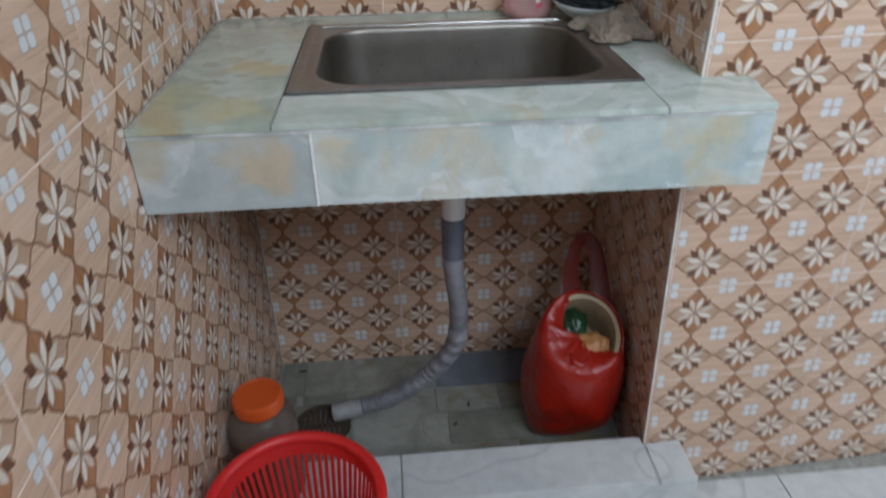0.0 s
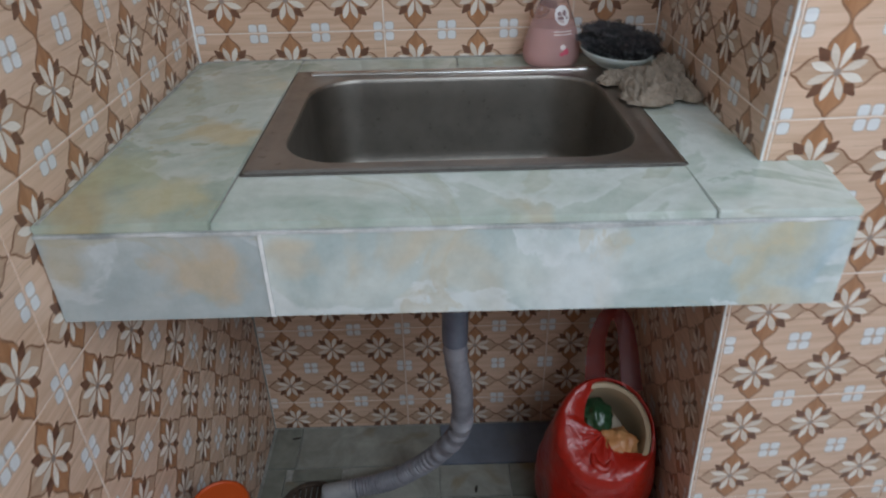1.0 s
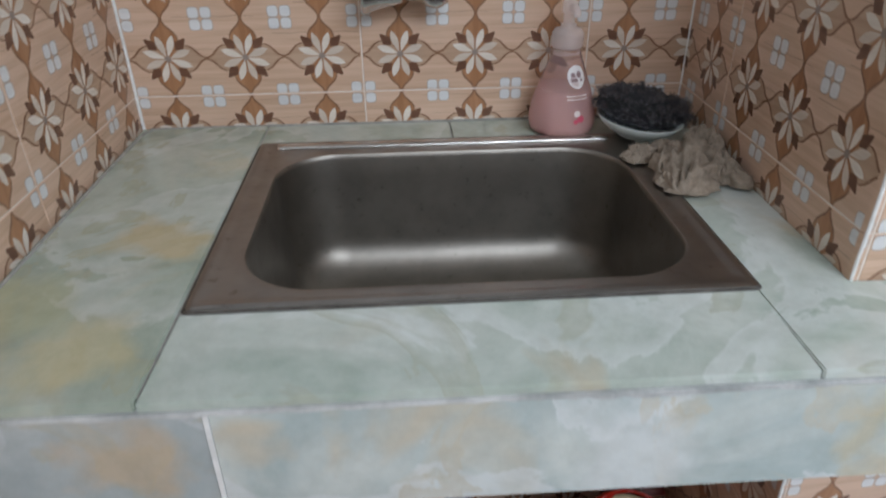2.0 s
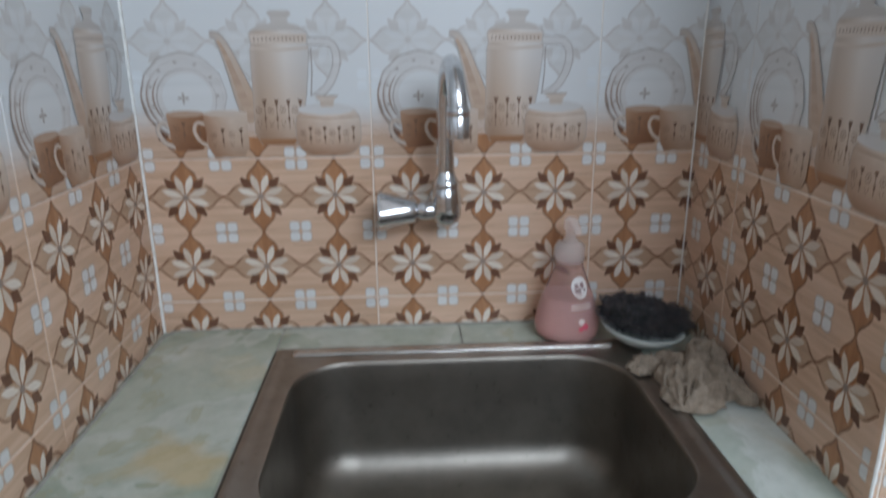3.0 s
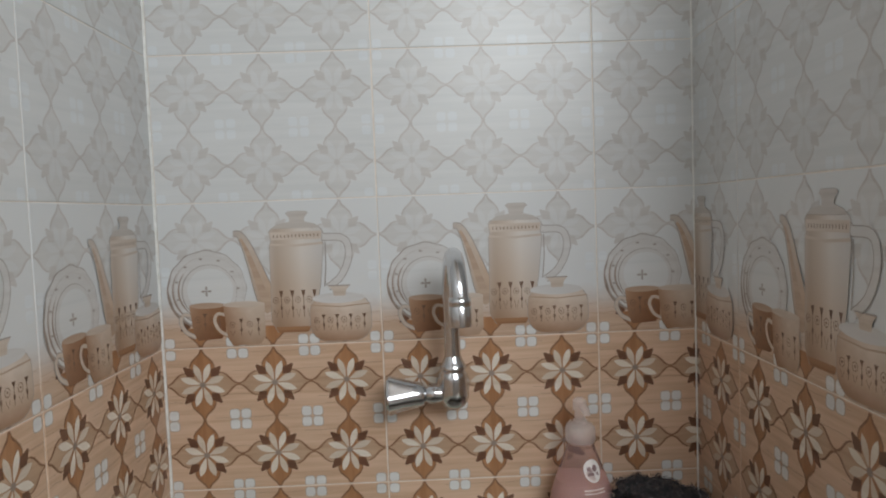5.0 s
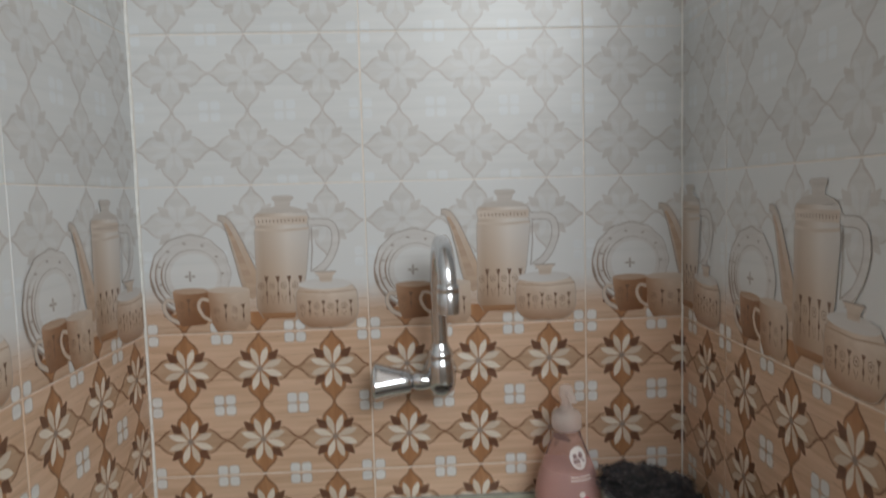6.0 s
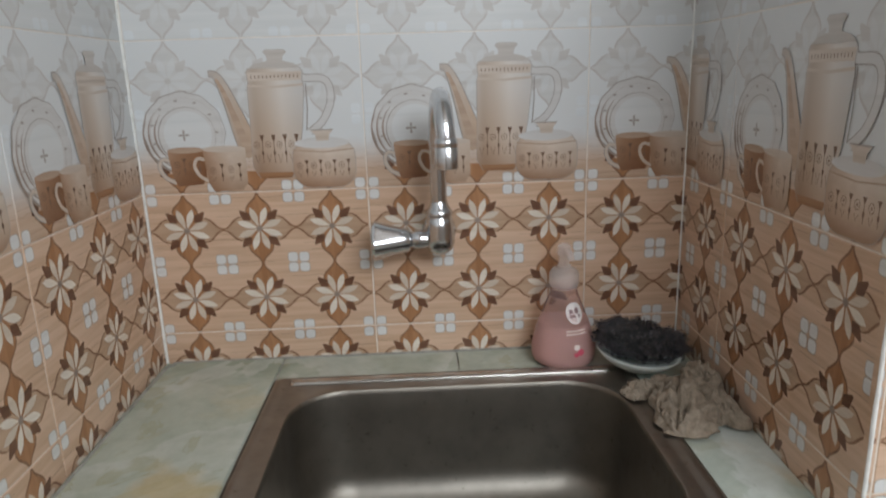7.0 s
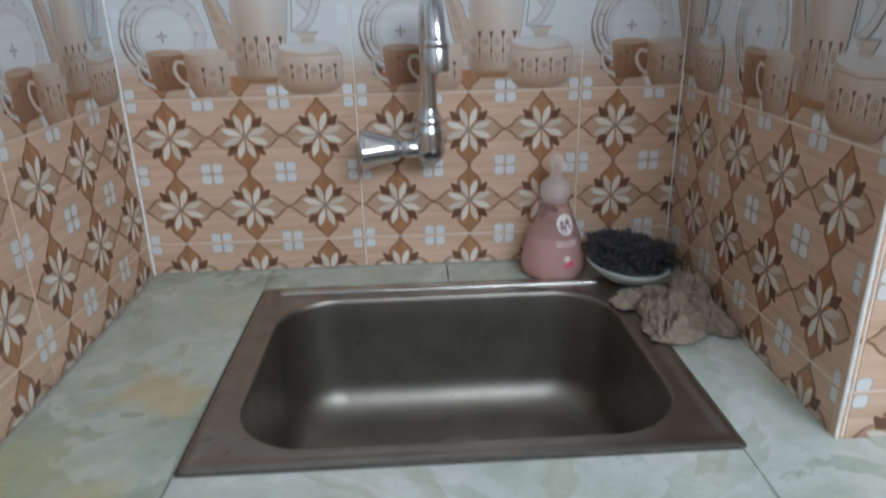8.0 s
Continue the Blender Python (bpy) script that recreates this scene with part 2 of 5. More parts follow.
def grainy(name, a, b_col, scale, rough=0.8, strength=0.3):
    m = material(name, a, rough)
    vec = coords(m)
    f = noise_tex(m, vec, scale, 5, 0.65)
    paint(m, ramp(m, f, [(0.35, a), (0.65, b_col)]))
    bump(m, f, strength, 0.002)
    return m


GROUT = grainy("grout", (0.70, 0.62, 0.54), (0.82, 0.76, 0.69), 60)
GROUT_GREY = grainy("old_grout", (0.25, 0.25, 0.22), (0.40, 0.39, 0.35), 45)
GROUT_WHITE = grainy("white_cement", (0.72, 0.72, 0.69), (0.88, 0.88, 0.86), 70)
GROUT_MIX = grainy("chipped_cement", (0.30, 0.32, 0.31), (0.80, 0.80, 0.78), 11)
PLASTER = grainy("plaster", (0.36, 0.31, 0.27), (0.44, 0.385, 0.34), 9)
CEMENT = grainy("cement", (0.33, 0.32, 0.30), (0.45, 0.43, 0.40), 25)
BLACK_PIT = grainy("wet_dirt", (0.02, 0.016, 0.013), (0.05, 0.04, 0.03), 40)
RUST = grainy("rusty_iron", (0.030, 0.021, 0.015), (0.075, 0.050, 0.034), 70, 0.7, 0.5)
SEALANT = grainy("grimy_sealant", (0.045, 0.038, 0.03), (0.11, 0.095, 0.08), 50, 0.6)


def steel(name, color, lo, hi, brush=(3, 60, 60)):
    m = material(name, color, 0.3, 1.0)
    vec = coords(m, "Object", brush)
    f = noise_tex(m, vec, 9, 4, 0.7)
    rough_range(m, f, lo, hi)
    spots = noise_tex(m, coords(m), 24, 3, 0.6)
    wet = ramp(m, noise_tex(m, coords(m), 95, 3, 0.6), [(0.22, (0.66, 0.62, 0.56)), (0.36, (1, 1, 1))])
    paint(m, mix(m, 1.0, ramp(m, spots, [(0.3, tuple(0.82 * v for v in color)), (0.65, color)]), wet, "MULTIPLY"))
    bump(m, f, 0.015, 0.0003)
    return m


STEEL = steel("sink_steel", (0.285, 0.262, 0.228), 0.41, 0.50)
STEEL_RIM = steel("sink_rim_steel", (0.34, 0.32, 0.295), 0.24, 0.42)
# smoother steel for the ridge, its highlight put into a paler base colour
STEEL_BRIGHT = steel("polished_steel", (0.62, 0.60, 0.57), 0.20, 0.32)
CHROME = material("chrome", (0.66, 0.67, 0.69), 0.20, 1.0)


# ---- mesh helpers ----
def finish(name, bm, mats, parent=None, label="", smooth=False):
    me = bpy.data.meshes.new(name)
    bm.normal_update()
    bm.to_mesh(me)
    bm.free()
    for m in mats if isinstance(mats, (list, tuple)) else [mats]:
        me.materials.append(m)
    if smooth:
        me.polygons.foreach_set("use_smooth", [True] * len(me.polygons))
        if smooth != "all":
            me.set_sharp_from_angle(angle=radians(smooth if smooth > 1 else 40))
    ob = new(name, me)
    ob.parent = parent
    if label:
        tagged(ob, label)
    return ob


def part(name, bm, mats, parent, label="", smooth=False):
    return finish(name, bm, mats, parent, label, smooth)


def thing(name, place, label, category, group="", kind=""):
    ob = new(name)
    ob.empty_display_size = 0.05
    ob.matrix_basis = Matrix.Translation(place) if not isinstance(place, Matrix) else place
    return tagged(ob, label, category, group, kind)


def box(bm, x0, x1, y0, y1, z0, z1, bevel=0.0):
    v = [bm.verts.new((x, y, z)) for z in (z0, z1) for y in (y0, y1) for x in (x0, x1)]
    fs = [bm.faces.new([v[i] for i in q]) for q in ((0, 2, 3, 1), (4, 5, 7, 6), (0, 1, 5, 4), (2, 6, 7, 3), (0, 4, 6, 2), (1, 3, 7, 5))]
    if bevel:
        es = list({e for f in fs for e in f.edges})
        bmesh.ops.bevel(bm, geom=es, offset=bevel, segments=2, profile=0.6, affect="EDGES")
    return bm


def prism(bm, outline, z0, z1):
    """An upright block over a plan outline, counter-clockwise."""
    lo = [bm.verts.new((x, y, z0)) for x, y in outline]
    hi = [bm.verts.new((x, y, z1)) for x, y in outline]
    bm.faces.new(lo[::-1])
    bm.faces.new(hi)
    for i in range(len(lo)):
        j = (i + 1) % len(lo)
        bm.faces.new((lo[i], lo[j], hi[j], hi[i]))
    return bm


def loft(bm, loops, close_first=False, close_last=False, mat=0):
    rings = [[bm.verts.new(p) for p in loop] for loop in loops]
    n = len(rings[0])
    for a, b in zip(rings, rings[1:]):
        for i in range(n):
            j = (i + 1) % n
            f = bm.faces.new((a[i], a[j], b[j], b[i]))
            f.material_index = mat
    if close_first:
        bm.faces.new(rings[0][::-1]).material_index = mat
    if close_last:
        bm.faces.new(rings[-1]).material_index = mat
    return rings


def circle(r, z, n=32, cx=0.0, cy=0.0, sx=1.0, sy=1.0):
    return [(cx + r * sx * math.cos(2 * math.pi * i / n), cy + r * sy * math.sin(2 * math.pi * i / n), z) for i in range(n)]


def lathe(profile, n=32, close=(True, True)):
    bm = bmesh.new()
    loft(bm, [circle(r, z, n) for r, z in profile], *close)
    bmesh.ops.recalc_face_normals(bm, faces=bm.faces)
    return bm


def round_rect(hx, hy, r, z, cx=0.0, cy=0.0, n=10):
    pts = []
    for k, (sx, sy) in enumerate(((1, 1), (-1, 1), (-1, -1), (1, -1))):
        for i in range(n + 1):
            a = math.pi / 2 * (k + i / n)
            pts.append((cx + sx * (hx - r) + r * math.cos(a), cy + sy * (hy - r) + r * math.sin(a), z))
    return pts


def bezier(p, steps):
    """Points along a chain of smooth Catmull-Rom spans through p."""
    out = []
    q = [p[0]] + list(p) + [p[-1]]
    for i in range(1, len(q) - 2):
        a, b, c, d = (Vector(v) for v in q[i - 1:i + 3])
        for s in range(steps):
            t = s / steps
            out.append(0.5 * ((2 * b) + (c - a) * t + (2 * a - 5 * b + 4 * c - d) * t * t + (3 * b - a - 3 * c + d) * t ** 3))
    out.append(Vector(p[-1]))
    return out


def tube(bm, pts, radii, n=16, caps=True):
    """A round tube along pts; radii: one radius, or one for each point."""
    pts = [Vector(p) for p in pts]
    if isinstance(radii, (int, float)):
        radii = [radii] * len(pts)
    up = Vector((0.13, 0.21, 0.97))
    loops = []
    t0 = (pts[1] - pts[0]).normalized()
    side = t0.cross(up).normalized()
    for i, p in enumerate(pts):
        t = (pts[min(i + 1, len(pts) - 1)] - pts[max(i - 1, 0)]).normalized()
        side = (side - t * side.dot(t)).normalized()
        over = t.cross(side)
        loops.append([p + radii[i] * (math.cos(2 * math.pi * k / n) * side + math.sin(2 * math.pi * k / n) * over) for k in range(n)])
    loft(bm, loops, caps, caps)
    bmesh.ops.recalc_face_normals(bm, faces=bm.faces)
    return bm


# ---- printed wall tiles ----
TILE_U, TILE_V, STEP_U, STEP_V, CELL = 0.3048, 0.2020, 0.306, 0.203, 0.101


def clip_poly(poly, u0, u1, v0, v1):
    for axis, limit, keep_over in ((0, u0, True), (0, u1, False), (1, v0, True), (1, v1, False)):
        out = []
        for i, a in enumerate(poly):
            b = poly[(i + 1) % len(poly)]
            ia, ib = (a[axis] >= limit) == keep_over, (b[axis] >= limit) == keep_over
            if ia:
                out.append(a)
            if ia != ib:
                s = (limit - a[axis]) / (b[axis] - a[axis])
                out.append((a[0] + s * (b[0] - a[0]), a[1] + s * (b[1] - a[1])))
        poly = out
        if len(poly) < 3:
            return []
    return poly


def turn2(poly, angle, cx=0.0, cy=0.0, s=1.0):
    c, d = math.cos(angle), math.sin(angle)
    return [(cx + s * (x * c - y * d), cy + s * (x * d + y * c)) for x, y in poly]


def leaf(length, width, belly=0.5, inner=0.0, n=6):
    """A pointed leaf along +x."""
    up = []
    for i in range(n + 1):
        t = i / n
        w = width * math.sin(math.pi * t ** (math.log(0.5) / math.log(belly))) ** 0.85
        up.append((inner + (length - inner) * t, w))
    return up + [(x, -w) for x, w in up[-2:0:-1]]


def lobe(grow=0.0):
    """One of the four ogee lobes of the ornament, pointing along +x."""
    side = [(0.0, 0.03), (0.12, 0.13), (0.20, 0.165), (0.28, 0.165), (0.34, 0.135), (0.39, 0.085), (0.43, 0.042), (0.47, 0.017), (0.5, 0.012)]
    side = [(x, y + grow) for x, y in side]
    return side + [(x, -y) for x, y in side[::-1]]


def ellipse2(cx, cy, rx, ry, n=28, a0=0.0, a1=2 * math.pi):
    m = n if a1 - a0 > 6.28 else n + 1
    return [(cx + rx * math.cos(a0 + (a1 - a0) * i / n), cy + ry * math.sin(a0 + (a1 - a0) * i / n)) for i in range(m)]


def stroke(pts, widths):
    """A flat brush stroke along 2D points, as one outline."""
    if isinstance(widths, (int, float)):
        widths = [widths] * len(pts)
    left, right = [], []
    for i, p in enumerate(pts):
        a, b = pts[max(i - 1, 0)], pts[min(i + 1, len(pts) - 1)]
        d = math.hypot(b[0] - a[0], b[1] - a[1]) or 1.0
        nx, ny = -(b[1] - a[1]) / d, (b[0] - a[0]) / d
        left.append((p[0] + nx * widths[i] / 2, p[1] + ny * widths[i] / 2))
        right.append((p[0] - nx * widths[i] / 2, p[1] - ny * widths[i] / 2))
    return left + right[::-1]


def smooth2(p, steps=6):
    return [(v.x, v.y) for v in bezier([(x, y, 0) for x, y in p], steps)]


def ornament(cx, cy, pale=False):
    """Flat layers (height step, colour, outline) of one ornament."""
    out = []
    line, up, side, dark = (PALE_LINE, PALE_SHAPE, PALE_SHAPE, PALE_DARK) if pale else (LINE, BROWN, TAUPE, DARK)
    grow = 0.009
    for k in range(4):
        a = k * math.pi / 2
        out.append((1 + 0.25 * k, line, turn2(lobe(grow), a, cx, cy, CELL)))
    for k in range(4):
        a = k * math.pi / 2
        inner = [(x * 0.94, y) for x, y in lobe(-0.004)]
        out.append((2 + 0.25 * k, side if k % 2 == 0 else up, turn2(inner, a, cx, cy, CELL)))
    for k in range(4):
        a = math.pi / 4 + k * math.pi / 2
        dia = [(0.16, 0.0), (0.24, 0.068), (0.36, 0.012), (0.36, -0.012), (0.24, -0.068)]
        out.append((3, dark, turn2(dia, a, cx, cy, CELL)))
    for k in range(8):
        a = math.pi / 8 + k * math.pi / 4 + (0.06 if k % 2 else -0.04)
        col = (PALE_PETAL if pale else (PETAL if k % 2 else PETAL_DIM))
        out.append((4 if k % 2 == 0 else 5, col, turn2(leaf(0.32, 0.046, 0.58, 0.030), a, cx, cy, CELL)))
    out.append((6, PALE_DARK if pale else INK_SOFT, ellipse2(cx, cy, 0.042 * CELL, 0.042 * CELL, 10)))
    return out


def four_square(cx, cy, pale=False):
    out = []
    for sx in (-1, 1):
        for sy in (-1, 1):
            x, y = cx + sx * 0.078 * CELL, cy + sy * 0.074 * CELL
            for lift, s, col in ((1, 0.074, HALO), (2, 0.065, SQUARE)) if not pale else ((1, 0.062, PALE_SQUARE),):
                r = s * CELL
                out.append((lift, col, [(px, py) for px, py, _ in round_rect(r, r, r * 0.55, 0, x, y, 2)]))
    return out


def grain_lines(seed, count, colour, v0=0.0, v1=TILE_V):
    rnd = random.Random(seed)
    out = []
    for _ in range(count):
        v, u, w = rnd.uniform(v0, v1), rnd.uniform(-0.05, 0.25), rnd.uniform(0.05, 0.2)
        pts = [(u + w * i / 5, v + 0.0012 * math.sin(3 * i + seed)) for i in range(6)]
        out.append((0.5, colour, stroke(pts, rnd.uniform(0.0005, 0.0011))))
    return out


def ornaments(pale):
    out = [] if pale else grain_lines(3, 16, TAUPE_LINE)
    for i in range(3):
        for k in range(2):
            out += ornament((i + 0.5) * CELL, (k + 0.5) * CELL - 0.001, pale)
    for i in range(4):
        for k in range(3):
            out += four_square(i * CELL, k * CELL - 0.001, pale)
    return out


def figures(u0, u1, v0, v1, count, colour=None):
    """The band of little stems and rosettes printed on the crockery."""
    out = []
    for i in range(count):
        u = u0 + (u1 - u0) * (i + 0.5) / count
        h = v1 - v0
        if i % 2:
            out.append((6, INK, stroke([(u, v0), (u, v1)], 0.0009)))
            out.append((6, INK, [(u - 0.003, v1), (u + 0.003, v1), (u, v1 - 0.3 * h)]))
            out.append((6, INK, ellipse2(u, v0 + 0.35 * h, 0.0016, 0.003, 8)))
        else:
            out.append((6, INK, stroke(ellipse2(u, v0 + 0.65 * h, 0.0036, 0.0042, 12, 0, 6.2), 0.0007)))
            out.append((6, INK, ellipse2(u, v0 + 0.65 * h, 0.0012, 0.0014, 8)))
            out.append((6, INK, stroke([(u - 0.003, v0 + 0.3 * h), (u, v0), (u + 0.003, v0 + 0.3 * h)], 0.0007)))
    return out


def tea_set():
    """The picture tile: plate, two cups, coffee pot and sugar bowl before a fading ground."""
    out = grain_lines(5, 8, TAUPE_LINE, 0.0, 0.045)
    for i in range(3):
        out += ornament((i + 0.5) * CELL, 1.5 * CELL - 0.001, True)
        tip = turn2(lobe(0.018), -math.pi / 2, (i + 0.5) * CELL, 0.5 * CELL, CELL)
        out.append((1, LINE, clip_poly(tip, 0, 0.303, 0, 0.028)))
        out.append((1.5, BROWN, clip_poly(turn2(lobe(-0.01), -math.pi / 2, (i + 0.5) * CELL, 0.5 * CELL, CELL), 0, 0.303, 0.004, 0.028)))
        for s in (-1, 1):
            dia = [(0.16, 0.0), (0.24, 0.06), (0.36, 0.01), (0.36, -0.01), (0.24, -0.06)]
            out.append((1.5, DARK, turn2(dia, -math.pi / 2 + s * math.pi / 4, (i + 0.5) * CELL, 0.5 * CELL, CELL)))
    for i in range(4):
        out += four_square(i * CELL, 0.0)
        out += four_square(i * CELL, CELL, True)
    ground, out = out, []
    # plate
    cx, cy = 0.064, 0.094
    scallop = lambda r, dx: [(cx + dx + r * (1 + 0.016 * math.cos(12 * q)) * math.cos(q), cy + r * (1 + 0.016 * math.cos(12 * q)) * math.sin(q)) for q in (2 * math.pi * i / 72 for i in range(72))]
    out.append((2.0, GREY_LINE, scallop(0.0545, 0.0)))
    out.append((2.2, CHINA_PALE, scallop(0.0533, 0.0006)))
    out.append((2.4, PALE_LINE, ellipse2(cx + 0.002, cy - 0.002, 0.0485, 0.0485, 40)))
    out.append((2.6, CHINA_PALE, ellipse2(cx + 0.0026, cy - 0.002, 0.0474, 0.0478, 40)))
    out.append((2.8, GREY_LINE, ellipse2(cx + 0.003, cy - 0.004, 0.0385, 0.0385, 36)))
    out.append((3.0, CHINA_PALE, ellipse2(cx + 0.0035, cy - 0.004, 0.0375, 0.0378, 36)))
    out.append((3.1, PALE, ellipse2(cx + 0.0045, cy - 0.002, 0.032, 0.031, 36)))
    for a in range(0, 200, 33):
        out.append((3.2, GREY_LINE, ellipse2(cx + 0.043 * math.cos(radians(a)), cy + 0.043 * math.sin(radians(a)), 0.0026, 0.0014, 8)))
    for r, w, a0, a1 in ((0.0545, 0.0030, 150, 262), (0.0475, 0.0024, 140, 250), (0.0395, 0.0026, 135, 235)):
        arc = ellipse2(cx, cy - 0.002, r, r, 20, radians(a0), radians(a1))
        out.append((3.15, INK_SOFT, stroke(arc, [w * math.sin(math.pi * (i + 0.4) / 21.8) for i in range(len(arc))])))
    out.append((3.2, GREY_LINE, leaf_rosette(cx - 0.001, cy - 0.003, 0.0075)))
    # pot: spout, body, lid, handle
    spout = smooth2([(0.104, 0.170), (0.113, 0.168), (0.122, 0.152), (0.1325, 0.122), (0.142, 0.092), (0.153, 0.062)], 5)
    ws = [0.005 + 0.026 * (i / (len(spout) - 1)) ** 1.4 for i in range(len(spout))]
    out.append((3.4, GREY_LINE, stroke(spout, [w + 0.003 for w in ws])))
    out.append((3.6, SPOUT, stroke(spout, ws)))
    out.append((3.8, CHINA_SHADE, stroke([(u - 0.0015, v - 0.003) for u, v in spout[6:]], [w * 0.45 for w in ws[6:]])))
    handle = smooth2([(0.224, 0.166), (0.230, 0.161), (0.252, 0.160), (0.262, 0.150), (0.262, 0.128), (0.250, 0.104), (0.232, 0.090)], 5)
    out.append((3.4, GREY_LINE, stroke(handle, 0.0105)))
    out.append((3.6, CHINA_PALE, stroke(handle, 0.0085)))
    out.append((3.7, GREY_LINE, stroke([(0.231, 0.154), (0.231, 0.122), (0.228, 0.092)], 0.0014)))
    body = [(0.157, 0.175), (0.224, 0.175), (0.2275, 0.170), (0.226, 0.158), (0.228, 0.150), (0.222, 0.095), (0.213, 0.045), (0.204, 0.030), (0.160, 0.030), (0.152, 0.045), (0.153, 0.095), (0.1535, 0.150), (0.1555, 0.158), (0.1535, 0.170)]
    out.append((3.9, GREY_LINE, [(0.181 + (u - 0.181) * 1.018, 0.10 + (v - 0.10) * 1.006) for u, v in body]))
    out.append((4.0, POT, body))
    out.append((4.2, CUP, [(0.157, 0.037), (0.208, 0.037), (0.202, 0.029), (0.162, 0.029)]))
    out.append((4.4, CHINA, [(0.1545, 0.170), (0.2265, 0.170), (0.2255, 0.159), (0.156, 0.159)]))
    out.append((4.6, CHINA, stroke([(0.154, 0.153), (0.19, 0.1505), (0.2275, 0.153)], 0.0030)))
    for i in range(13):
        out.append((4.8, INK, stroke([(0.160 + 0.0051 * i, 0.162), (0.160 + 0.0051 * i, 0.166)], 0.0011)))
    lid = [(0.157, 0.175), (0.224, 0.175), (0.216, 0.1805), (0.2025, 0.184), (0.2035, 0.190), (0.2085, 0.195), (0.204, 0.198), (0.182, 0.198), (0.178, 0.195), (0.1825, 0.190), (0.183, 0.184), (0.166, 0.1805)]
    out.append((4.0, GREY_LINE, [(0.1905 + (u - 0.1905) * 1.03, 0.185 + (v - 0.185) * 1.04) for u, v in lid]))
    out.append((4.2, CHINA_GREY, lid))
    out += figures(0.155, 0.217, 0.050, 0.088, 8)
    # sugar bowl
    out.append((6.6, GREY_LINE, [(p[0], p[1]) for p in round_rect(0.0432, 0.0332, 0.0245, 0, 0.2485, 0.047, 6)]))
    out.append((6.8, BOWL, [(p[0], p[1]) for p in round_rect(0.0425, 0.0325, 0.024, 0, 0.2485, 0.047, 6)]))
    out.append((7.0, CHINA_SHADE, stroke([(0.207, 0.066), (0.2485, 0.0625), (0.290, 0.066)], 0.0018)))
    out.append((7.0, CHINA_PALE, ellipse2(0.2465, 0.075, 0.037, 0.0075, 24)))
    out.append((7.2, CHINA, [(0.240, 0.078), (0.2385, 0.086), (0.2335, 0.092), (0.2625, 0.092), (0.2575, 0.086), (0.256, 0.078)]))
    out.append((7.4, GREY_LINE, stroke([(0.233, 0.0925), (0.263, 0.0925)], 0.0013)))
    out += [(7.6, c, p) for _, c, p in figures(0.210, 0.286, 0.030, 0.052, 8)]
    # two cups
    for lift, x0, x1, y0, y1, col in ((3.4, 0.038, 0.088, 0.022, 0.071, CUP_BACK), (6.6, 0.085, 0.143, 0.013, 0.071, CUP_FRONT)):
        hp = smooth2([(x0 + 0.003, y1 - 0.014), (x0 - 0.008, y1 - 0.012), (x0 - 0.0125, y1 - 0.022), (x0 - 0.006, y1 - 0.036), (x0 + 0.008, y1 - 0.044)], 4)
        out.append((lift + 0.1, GREY_LINE if col is CUP_BACK else CUP, stroke(hp, 0.0062)))
        out.append((lift + 0.2, CHINA, stroke(hp, 0.0042)))
        w = x1 - x0
        cup = [(x0, y1), (x1, y1), (x1 - 0.01 * w, y0 + 0.012), (x1 - 0.13 * w, y0 + 0.002), (x0 + 0.2 * w, y0), (x0 + 0.08 * w, y0 + 0.012)]
        out.append((lift + 0.3, col, cup))
        out.append((lift + 0.5, CHINA if col is CUP_FRONT else CHINA_SHADE, ellipse2((x0 + x1) / 2, y1, w / 2, 0.0042, 20)))
        out += [(lift + 0.6, c, p) for _, c, p in figures(x0 + 0.006, x1 - 0.004, y0 + 0.014, y0 + 0.038, 4)]
    return ground + [(h + 7, c, [(u, v - 0.0115) for u, v in q]) for h, c, q in out]


def leaf_rosette(cx, cy, r):
    return [(cx + r * (0.55 + 0.45 * math.cos(4 * a)) * math.cos(a), cy + r * (0.55 + 0.45 * math.cos(4 * a)) * math.sin(a)) for a in (2 * math.pi * i / 32 for i in range(32))]


TAUPE_LINE = glaze("tile_grain_line", (0.44, 0.29, 0.20), (0.55, 0.385, 0.28))
PRINTS = {"plain": (BEIGE, ornaments(False)), "pale": (PALE, ornaments(True)), "tea": (FADED, tea_set())}
tile_cache = {}


